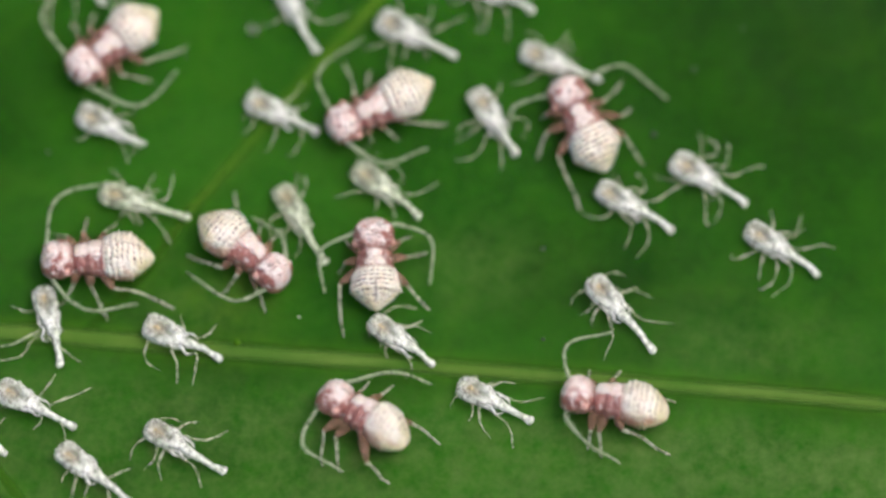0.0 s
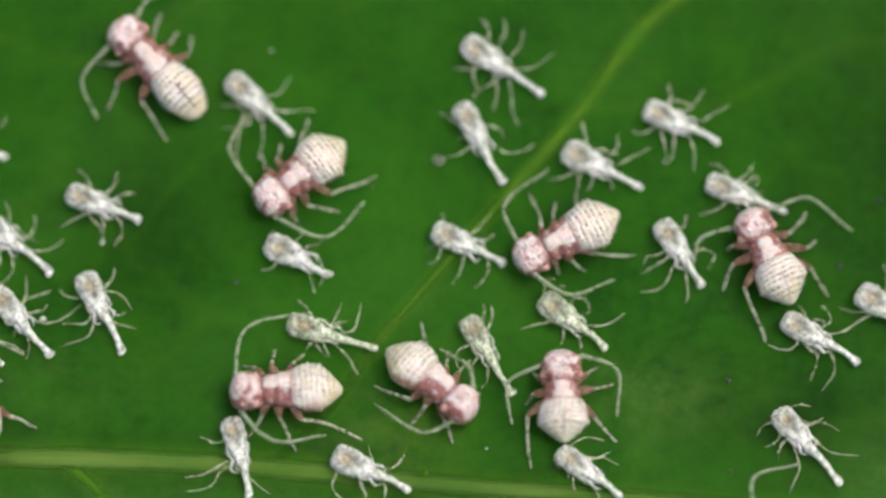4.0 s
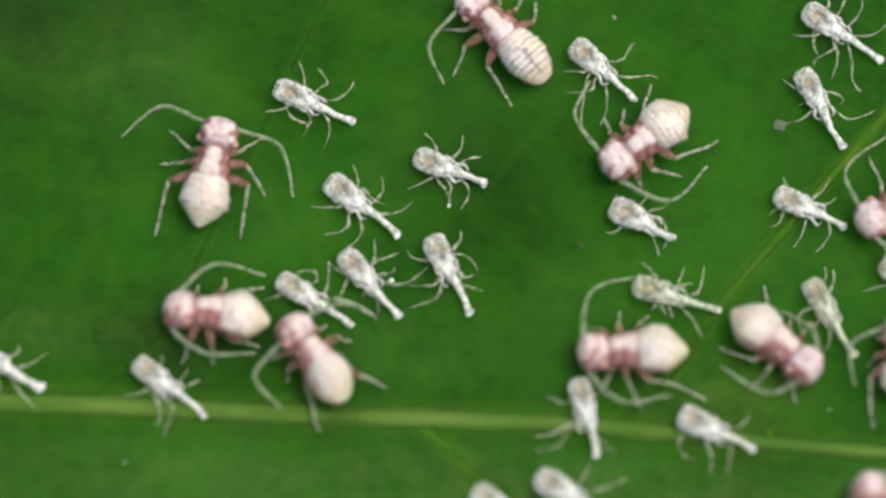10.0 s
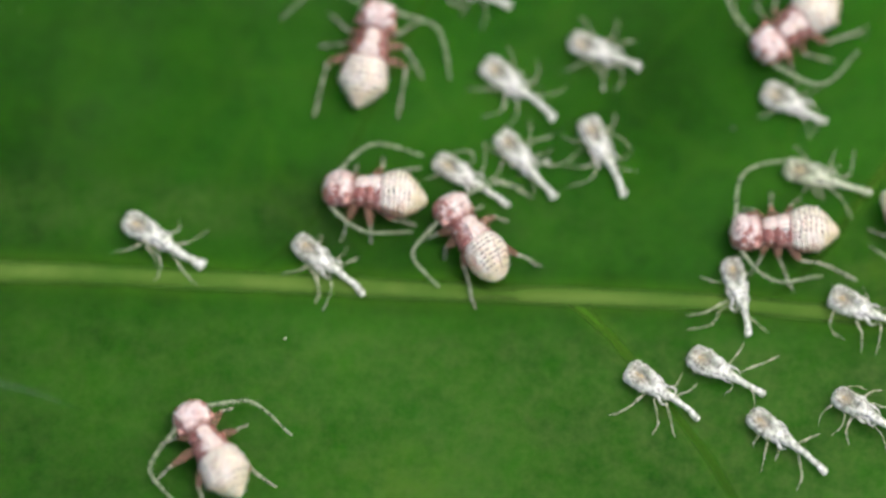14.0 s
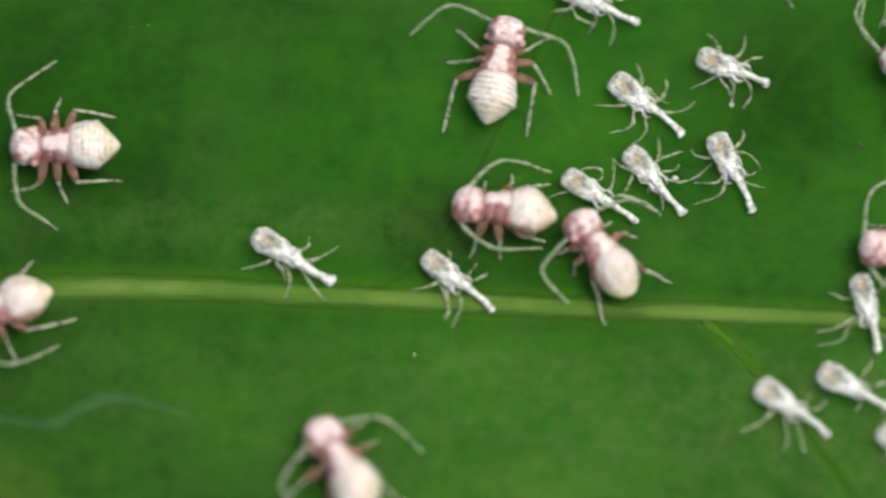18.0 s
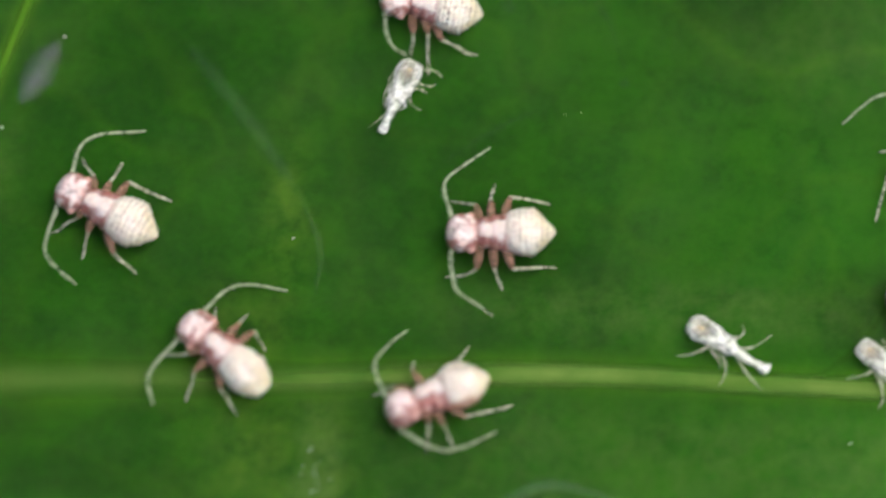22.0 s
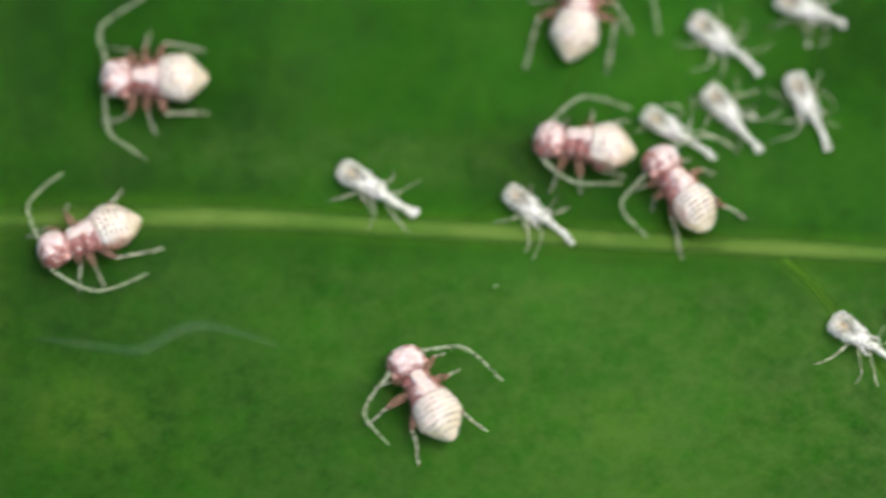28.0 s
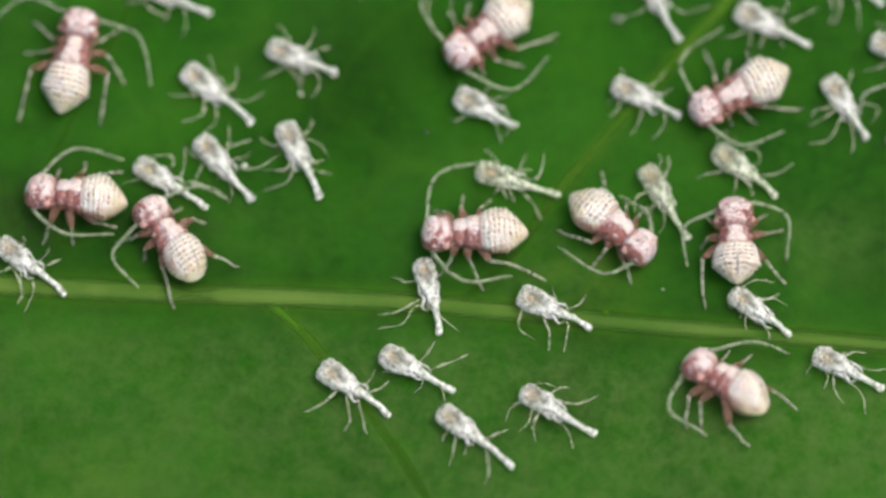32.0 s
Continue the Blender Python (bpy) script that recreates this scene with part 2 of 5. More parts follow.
SHELL = shell_material("shed_skin_white", (0.76, 0.79, 0.76), (0.52, 0.57, 0.47), 0.40)
GLASSY = shell_material("shed_skin_glassy", (0.60, 0.66, 0.52), (0.42, 0.50, 0.34), 0.3)
SHED_LEG = limb_material("shed_leg", (0.26, 0.33, 0.16), (0.76, 0.79, 0.64), 0.2, 0.2, 0.28)
LINING = plain_material("dried_lining", (0.24, 0.19, 0.10), (0.52, 0.46, 0.30), 16000.0, 0.5)
DUST = plain_material("dust_white", (0.42, 0.46, 0.40), (0.80, 0.82, 0.76), 20000.0, 0.3)
DROP = plain_material("droplet_glassy", (0.40, 0.50, 0.40), (0.70, 0.78, 0.72), 20000.0, 0.08, 0.5)
GRIT = plain_material("grit_dark", (0.02, 0.025, 0.03), (0.06, 0.06, 0.06), 20000.0, 0.6)
TRAIL = film_material("trail_film", (0.11, 0.22, 0.14), 0.17)
FILM = film_material("lint_film", (0.34, 0.38, 0.30), 0.28)
SMEAR = film_material("smear_film", (0.10, 0.19, 0.10), 0.08)
HAZE = film_material("haze_film", (0.11, 0.21, 0.14), 0.07)
FLAKE = film_material("flake_grey", (0.050, 0.085, 0.078), 0.75)


# ---- mesh helpers, in millimetres ----
def part(name, shape, mat, parent=None, label="", m=None, smooth=True):
    """One mesh object out of verts, faces and named values per vertex."""
    verts, faces, values = shape
    me = bpy.data.meshes.new(name)
    me.from_pydata([tuple(v) for v in np.asarray(verts) * MM], [], faces)
    me.polygons.foreach_set("use_smooth", [smooth] * len(me.polygons))
    me.materials.append(mat)
    for key, v in values.items():
        me.attributes.new(key, "FLOAT", "POINT").data.foreach_set("value", np.asarray(v, dtype=np.float32))
    me.update()
    ob = new(name, me)
    ob.parent = parent
    if m is not None:
        ob.matrix_basis = m
    return tagged(ob, label)


def glide(points, n):
    """A smooth curve through a few points, as n points."""
    p = np.asarray(points, dtype=float)
    p = np.vstack([2 * p[0] - p[1], p, 2 * p[-1] - p[-2]])
    out = []
    for u in np.linspace(0, len(p) - 3 - 1e-9, n):
        i = int(u)
        t = u - i
        a, b, c, d = p[i:i + 4]
        out.append(0.5 * (2 * b + (c - a) * t + (2 * a - 5 * b + 4 * c - d) * t * t + (3 * b - a - 3 * c + d) * t ** 3))
    return np.array(out)


def rings(points, sides):
    """Faces of a closed body out of rings of vertices that follow one another, with a cap at either end."""
    f = []
    for i in range(points - 1):
        for j in range(sides):
            k = (j + 1) % sides
            f.append((i * sides + j, i * sides + k, (i + 1) * sides + k, (i + 1) * sides + j))
    f.append(tuple(range(sides - 1, -1, -1)))
    f.append(tuple((points - 1) * sides + j for j in range(sides)))
    return f


def tube(line, radii, sides=8):
    line = np.asarray(line, dtype=float)
    n = len(line)
    r = np.interp(np.linspace(0, 1, n), np.linspace(0, 1, len(radii)), radii)
    verts = []
    for i in range(n):
        d = line[min(i + 1, n - 1)] - line[max(i - 1, 0)]
        d /= np.linalg.norm(d) + 1e-12
        s = np.cross(d, (0.0, 0.0, 1.0)) if abs(d[2]) < 0.95 else np.cross(d, (1.0, 0.0, 0.0))
        s /= np.linalg.norm(s)
        u = np.cross(s, d)
        for a in np.linspace(0, 2 * math.pi, sides, endpoint=False):
            verts.append(line[i] + r[i] * (math.cos(a) * s + math.sin(a) * u))
    return verts, rings(n, sides), {}


def body(stations, n=40, sides=32, lump=0.0, seed=0, square=2.0, fine=0.35):
    """A rounded body along x: stations of x, middle height, half width, half height. Gives rings, and each vertex's angle from the top."""
    st = glide(stations, n)
    verts, ang = [], []
    for i, (x, z, w, h) in enumerate(st):
        for a in np.linspace(0, 2 * math.pi, sides, endpoint=False):
            c, s = math.cos(a), math.sin(a)
            k = (abs(c) ** square + abs(s) ** square) ** (-1 / square)
            q = 1 + lump * noise.noise((x * 9 + seed, c * 2.2, s * 2.2)) + 0.5 * lump * noise.noise((x * 26 + seed, c * 5, s * 5)) + fine * lump * noise.noise((x * 30 + seed, c * 7, s * 7))
            verts.append((x, max(w, 0.004) * k * s * q, z + max(h, 0.004) * k * c * q))
            ang.append((a + math.pi) % (2 * math.pi) - math.pi)
    return np.array(verts), rings(n, sides), np.array(ang)


# ---- the leaf ----
RIB = [(-94.96, -0.42), (-59.94, -1.02), (-39.93, -1.32), (-31.74, -1.30), (-25.76, -1.22), (-20.89, -0.99), (-17.39, -1.11), (-13.30, -1.28), (-10.20, -1.39), (-7.00, -1.46), (-3.81, -1.81), (0.17, -2.10),
       (4.15, -2.41), (7.70, -2.74), (19.85, -3.87), (49.80, -5.90)]
RX, RY = np.array(RIB).T
VEINS = [  # side veins from the midrib to the margin; half width; how pale at the midrib and further out
    ([(-6.31, -1.50), (-5.30, -0.48), (-4.29, 0.87), (-2.26, 3.18), (-0.83, 4.81), (0.40, 6.42), (2.38, 7.86), (8.16, 13.06), (13.17, 20.06)], 0.115, (0.25, 0.55, 0.85, 1.0, 1.0, 0.9)),
    ([(-16.00, -1.20), (-14.72, -0.13), (-13.42, 2.41), (-12.02, 5.32), (-11.05, 7.15), (-9.86, 8.97), (-5.99, 15.08), (-1.93, 24.09)], 0.075, (0.1, 0.2, 0.3, 0.45, 0.65, 0.75)),
    ([(-33.33, -1.32), (-32.41, 0.79), (-31.46, 2.90), (-30.89, 4.29), (-29.59, 7.57), (-26.07, 15.10), (-22.02, 26.10)], 0.15, (0.7, 0.75, 0.75, 0.75)),
    ([(-33.13, -1.32), (-32.29, -1.89), (-31.86, -2.40), (-30.88, -3.59), (-29.90, -4.81), (-27.34, -8.41), (-22.89, -15.89), (-17.98, -27.88)], 0.17, (0.3, 0.45, 0.5, 0.5)),
    ([(-9.96, -1.45), (-9.33, -1.99), (-8.58, -2.87), (-7.53, -4.16), (-6.92, -5.12), (-4.57, -8.89), (-0.08, -15.90), (4.87, -23.87)], 0.13, (0.75, 0.6, 0.5, 0.5, 0.6, 0.7)),
    ([(-47.93, -1.22), (-46.05, 3.00), (-43.16, 10.09), (-38.16, 24.09)], 0.2, (0.82, 0.78)), ([(-49.93, -1.22), (-46.78, -6.92), (-40.78, -17.92), (-36.78, -25.92)], 0.2, (0.82, 0.78)),
    ([(11.87, -3.09), (16.05, 2.97), (22.17, 10.06), (27.17, 15.06)], 0.1, (0.72, 0.78)), ([(7.89, -2.79), (12.78, -8.88), (19.78, -16.88)], 0.1, (0.62, 0.78)),
]
FINE = [  # faint veinlets between the side veins
    [(-26.95, -1.19), (-25.89, 1.01), (-25.41, 2.62), (-24.62, 4.44), (-24.24, 7.06)], [(-0.85, 4.83), (1.66, 4.92), (3.67, 5.92), (6.59, 6.21)],
    [(-11.64, 6.23), (-9.42, 5.63), (-7.01, 7.05), (-4.77, 6.64)], [(-12.62, 4.02), (-14.62, 5.02), (-16.81, 4.63), (-19.18, 6.46)],
    [(-8.21, -3.37), (-5.85, -4.36), (-3.24, -3.95), (0.08, -5.14)], [(-19.60, 0.60), (-19.02, 3.23), (-18.32, 5.64), (-17.86, 8.28)],
    [(-24.36, -1.58), (-23.85, -2.97), (-22.54, -4.93), (-21.91, -6.89)],
    [(-10.28, 7.98), (-9.57, 7.57), (-8.94, 7.17), (-8.05, 7.07)],
    [(-5.78, 8.59), (-5.65, 7.98), (-5.39, 7.47), (-5.09, 7.06)],
    [(0.10, 6.45), (-0.29, 7.27), (-0.68, 7.98), (-0.90, 8.58)],
    [(-10.28, 7.98), (-10.59, 8.48), (-10.79, 8.99)],
    [(-8.86, 7.15), (-8.45, 7.78), (-7.43, 8.18), (-6.42, 8.29)],
    [(-2.55, 6.96), (-1.73, 7.77), (-0.88, 8.18)],
]


def rib_y(x):
    return np.interp(x, RX, RY)


def near(x, y, line):
    """Distance of every place to a line of points, and how far along the line the nearest point is."""
    p = glide(line, 90)
    d, u = np.full(np.shape(x), 99.0), np.zeros(np.shape(x))
    for i, (a, b) in enumerate(zip(p[:-1], p[1:])):
        ab = b - a
        t = np.clip(((x - a[0]) * ab[0] + (y - a[1]) * ab[1]) / (ab @ ab), 0, 1)
        e = np.hypot(x - a[0] - t * ab[0], y - a[1] - t * ab[1])
        u = np.where(e < d, (i + t) / 89, u)
        d = np.minimum(d, e)
    return d, u


def rib_half(x):
    return np.interp(x, [-95, -32, -20, -5, 8, 50], [0.75, 0.38, 0.23, 0.19, 0.16, 0.05])


def rib_pale(x):
    nymph_shade = 1 - 0.3 * np.exp(-((np.asarray(x) + 11.3) / 0.45) ** 4)  # a nymph's shadow on the midrib, put in as a duller stretch
    return nymph_shade * np.interp(x, [-95, -34, -26, -21, -12, 0, 9, 50], [0.8, 0.55, 0.65, 0.9, 0.95, 0.8, 0.75, 0.7])


def leaf_height(x, y):
    """The leaf leans: its lower half stands nearer, and it flattens out towards the upper margin."""
    c = np.clip(y, -7, 8)
    z = -0.12 - 0.262 * c + 0.0131 * c * c + (-0.262 + 0.0262 * c) * (y - c)
    z = z + 0.03 * np.sin(x * 0.9 + 1.0) * np.sin(y * 0.8) - 0.0006 * np.maximum(0, np.abs(y) - 9) ** 2 - 0.0003 * np.maximum(0, np.abs(x + 12) - 24) ** 2
    return z - 0.03 * np.exp(-((np.abs(y - rib_y(x)) - 2.0 * rib_half(x)) / 0.25) ** 2)


def on_leaf(x, y, turn):
    """The pose of a thing that lies on the leaf and follows its slope."""
    e = 0.4
    gx, gy = (float(leaf_height(x + e, y) - leaf_height(x - e, y)) / (2 * e), float(leaf_height(x, y + e) - leaf_height(x, y - e)) / (2 * e))
    up = Vector((-gx, -gy, 1.0)).normalized()
    lean = Vector((0, 0, 1)).rotation_difference(up).to_matrix().to_4x4()
    return Matrix.Translation((x * MM, y * MM, float(leaf_height(x, y)) * MM)) @ lean @ pose(0, 0, 0, 0, 0, turn)


def slant(m):
    """How far a thing's parts slide aside, per millimetre of height, as its place on the leaf leans."""
    up = m.to_3x3().transposed() @ Vector((0, 0, 1))
    return np.array((up.x / up.z, up.y / up.z))


def make_leaf():
    leaf = tagged(new("leaf"), "large glossy green leaf with a pale raised midrib", "leaf", kind="structure")
    xs = np.concatenate([np.linspace(-92, -35, 40), np.arange(-34.8, 10, 0.14), np.linspace(10.3, 48, 30)])
    vs = np.concatenate([np.linspace(-1, -0.32, 16), np.arange(-0.315, 0.43, 0.0045), np.linspace(0.435, 1, 14)])
    w = 31 * np.clip(np.sin(math.pi * np.clip((xs + 92.4) / 141, 0, 1)), 0, 1) ** 0.75 + 0.05
    X, V = np.meshgrid(xs, vs, indexing="ij")
    Y = V * w[:, None] + rib_y(X)
    Z = leaf_height(X, Y)
    Z += np.array([0.012 * noise.noise((a * 0.9, b * 0.9, 0)) + 0.004 * noise.noise((a * 3.5, b * 3.5, 5)) for a, b in zip(X.ravel(), Y.ravel())]).reshape(X.shape)
    vein = 0.9 * rib_pale(X) * np.exp(-np.abs((Y - rib_y(X)) / (1.2 * rib_half(X))) ** 2.4)
    for line, h, pale_at in VEINS:
        d, u = near(X, Y, line)
        vein = np.maximum(vein, np.interp(u, np.linspace(0, 1, len(pale_at)), pale_at) * np.exp(-(d / (1.15 * h)) ** 3))
    for line in FINE:
        vein = np.maximum(vein, (0.26 if line[0][1] > 4 else 0.06) * np.exp(-(near(X, Y, line)[0] / 0.11) ** 2))
    pale = np.zeros_like(X)
    for cx, cy, sx, sy in ((-25.50, 1.81, 0.45, 1.5), (-25.94, -2.87, 0.9, 1.5), (-24.74, -3.17, 0.5, 1.8), (-22.54, -4.83, 1.2, 0.7), (-26.26, -0.59, 0.8, 1.0), (-13.01, -4.75, 1.0, 0.6),
                           (-4.00, -1.00, 1.0, 1.0), (-12.35, -6.10, 1.6, 0.6)):
        pale = np.maximum(pale, np.exp(-((X - cx) / sx) ** 2 - ((Y - cy) / sy) ** 2))
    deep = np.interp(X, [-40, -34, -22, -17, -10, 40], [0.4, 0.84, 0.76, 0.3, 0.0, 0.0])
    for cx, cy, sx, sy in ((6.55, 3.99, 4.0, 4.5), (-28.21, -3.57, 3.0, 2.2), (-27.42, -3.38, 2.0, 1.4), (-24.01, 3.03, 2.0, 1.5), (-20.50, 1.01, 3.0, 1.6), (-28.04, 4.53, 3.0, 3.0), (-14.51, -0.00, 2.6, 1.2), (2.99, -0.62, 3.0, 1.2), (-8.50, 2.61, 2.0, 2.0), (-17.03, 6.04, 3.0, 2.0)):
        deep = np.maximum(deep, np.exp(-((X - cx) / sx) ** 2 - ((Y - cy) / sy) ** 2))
    # sheen on the lower half painted as paler colour, plus some pale patches
    pale_sheen = 0.68 * np.clip((rib_y(X) - 0.2 - Y) / 0.8, 0, 1) * np.interp(X, [-34, -26, -14, 0, 9], [0.05, 0.12, 0.6, 1.05, 1.6]) * np.exp(-((Y + 3) / 8) ** 2)
    for cx, cy, sx, sy, much in ((-18.0, 0.15, 4.5, 0.55, 0.4), (-10.5, -0.1, 2.0, 0.7, 0.2), (0.50, -0.31, 1.3, 0.7, 0.5), (5.35, -1.71, 2.0, 0.7, 0.5), (-24.84, -3.17, 0.45, 1.6, 0.75), (-26.22, -4.25, 0.8, 0.5, 0.6), (-15.51, 5.03, 2.0, 1.2, 0.25), (-28.49, -4.46, 1.5, 0.6, 0.3), (-4.80, -1.00, 1.6, 0.7, 0.3), (-31.02, 2.60, 0.6, 1.2, 0.3)):
        pale_sheen = np.maximum(pale_sheen, much * np.exp(-((X - cx) / sx) ** 2 - ((Y - cy) / sy) ** 2))
    # darker green along both sides of the midrib paints the shade of its grooves
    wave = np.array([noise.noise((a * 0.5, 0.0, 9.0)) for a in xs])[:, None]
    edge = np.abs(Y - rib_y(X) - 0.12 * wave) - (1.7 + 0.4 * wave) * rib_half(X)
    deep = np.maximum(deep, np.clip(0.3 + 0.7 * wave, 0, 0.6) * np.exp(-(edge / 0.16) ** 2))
    a, b = X.shape
    top = np.stack([X.ravel(), Y.ravel(), Z.ravel()], 1)
    n = a * b
    idx = np.arange(n).reshape(a, b)
    quads = np.stack([idx[:-1, :-1], idx[1:, :-1], idx[1:, 1:], idx[:-1, 1:]], -1).reshape(-1, 4)
    rim = np.concatenate([idx[:, 0], idx[-1, 1:], idx[-2::-1, -1], idx[0, -2:0:-1]])
    low = top[rim] - (0, 0, 0.32)
    side = [(int(rim[i - 1]), n + (i - 1) % len(rim), n + i, int(rim[i])) for i in range(len(rim))]
    m = len(rim)
    ci, cj = np.unique(np.r_[0:a:6, a - 1]), np.unique(np.r_[0:b:6, b - 1])
    coarse = top.reshape(a, b, 3)[np.ix_(ci, cj)].reshape(-1, 3) - (0, 0, 0.32)
    k = np.arange(len(coarse)).reshape(len(ci), len(cj))
    under = np.stack([k[:-1, :-1], k[:-1, 1:], k[1:, 1:], k[1:, :-1]], -1).reshape(-1, 4)
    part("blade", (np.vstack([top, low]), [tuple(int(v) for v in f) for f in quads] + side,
                   {"vein": np.concatenate([vein.ravel(), np.zeros(m)]), "pale": np.concatenate([pale.ravel(), np.zeros(m)]), "deep": np.concatenate([deep.ravel(), np.zeros(m)]), "pale_sheen": np.concatenate([pale_sheen.ravel(), np.zeros(m)])}), LEAF, leaf, "glossy green leaf blade with fine cells")
    part("underside", (coarse, [tuple(int(v) for v in f) for f in under], {}), LEAF, leaf)
    px = np.concatenate([np.linspace(-98, -35, 40), np.arange(-34.5, 10, 0.25), np.linspace(10.5, 47, 40)])
    py = rib_y(px)
    py = np.convolve(np.pad(py, 9, mode="edge"), np.ones(19) / 19, mode="valid")
    part("midrib", ridge(px, py, 1.45 * rib_half(px), 0.016, rib_pale(px), 1.5), MIDRIB, leaf, "pale yellow-green raised midrib")
    for line, h, pale_at in VEINS:
        p = glide(line, 140)
        taper = np.linspace(1.0, 0.45, len(p))
        part("side_vein", ridge(p[:, 0], p[:, 1], 1.5 * h * taper, 0.005, np.interp(np.linspace(0, 1, len(p)), np.linspace(0, 1, len(pale_at)), pale_at), 2.2), SIDE_VEIN, leaf)


def ridge(px, py, half, high, pale, crown):
    """A low rounded rib that follows the leaf's surface."""
    t = np.stack([np.gradient(px), np.gradient(py)], 1)
    t /= np.linalg.norm(t, axis=1)[:, None]
    verts, fade, cols = [], [], 15
    for i in range(len(px)):
        for c in np.linspace(-1, 1, cols):
            wob = 1 + 0.12 * noise.noise((px[i] * 1.7, c, 3.0))
            x, y = px[i] - t[i, 1] * c * half[i] * wob, py[i] + t[i, 0] * c * half[i] * wob
            verts.append((x, y, float(leaf_height(x, y)) - 0.03 + (0.03 + high) * (1 - c ** 4)))
            fade.append(pale[i] * max(0.0, 1 - abs(c / 0.86) ** crown))
    f = [(i * cols + j, (i + 1) * cols + j, (i + 1) * cols + j + 1, i * cols + j + 1) for i in range(len(px) - 1) for j in range(cols - 1)]
    return verts, f, {"fade": fade}


make_leaf()


def bristles(verts, rows, columns, sides, long, rng, keep=0.8):
    """Fine hairs that stand on a ringed body at the given rings and sides, joined in one mesh."""
    verts = np.asarray(verts)
    out, faces = [], []
    for i in rows:
        mid = verts[i * sides:(i + 1) * sides].mean(axis=0)
        for j in columns:
            if rng.random() > keep or i * sides + j >= len(verts):
                continue
            p = verts[i * sides + j]
            d = p - mid
            d = d / (np.linalg.norm(d) + 1e-9) + np.array((rng.uniform(-0.5, 0.3), rng.uniform(-0.2, 0.2), rng.uniform(-0.2, 0.2)))
            tip = p + d * long * rng.uniform(0.6, 1.3)
            side = np.cross(d, (0.3, 0.2, 1.0))
            side *= 0.006 / (np.linalg.norm(side) + 1e-9)
            up = np.cross(d, side)
            up *= 0.006 / (np.linalg.norm(up) + 1e-9)
            n = len(out)
            out += [p + side, p - 0.5 * side + 0.87 * up, p - 0.5 * side - 0.87 * up, tip]
            faces += [(n, n + 1, n + 3), (n + 1, n + 2, n + 3), (n + 2, n, n + 3)]
    return out, faces, {}


# ---- bark louse nymphs ----
def limb(parent, root, knee, foot, thick, mats, names=("leg", "tibia", "tarsus"), m=None):
    """A jointed leg: thigh from the body to the knee, shin to the ankle, foot on the leaf."""
    root, knee, foot = (np.array(v, dtype=float) for v in (root, knee, foot))
    kink = 0.10 * noise.noise((knee[0] * 23, foot[1] * 29, 1.0))
    ankle = knee + 0.72 * (foot - knee) + np.array([-(foot - knee)[1] * kink, (foot - knee)[0] * kink, 0.02])
    ankle[2] = max(0.05, 0.22 * knee[2])
    mid = (root + knee) / 2 + np.array([0, 0, 0.03])
    leg = part(names[0], tube(glide([root, mid, knee], 9), [thick * 1.3, thick * 1.6, thick * 1.5, thick * 0.8], 10), mats[0], parent)
    sway = np.array([-(ankle - knee)[1], (ankle - knee)[0], 0.0]) * 0.14 * noise.noise((root[0] * 40 + knee[0] * 31, knee[1] * 37, 5.0))
    shin = (knee + ankle) / 2 + sway + np.array([0, 0, 0.02])
    part(names[1], tube(glide([knee, shin, ankle], 9), [thick * 0.66, thick * 0.52, thick * 0.56], 8), mats[1], leg)
    if len(names) > 2:
        part(names[2], tube(glide([ankle, (ankle + foot) / 2 + np.array([0, 0, 0.01]), foot], 6), [thick * 0.54, thick * 0.44, thick * 0.32], 8), mats[1], leg)
    return leg


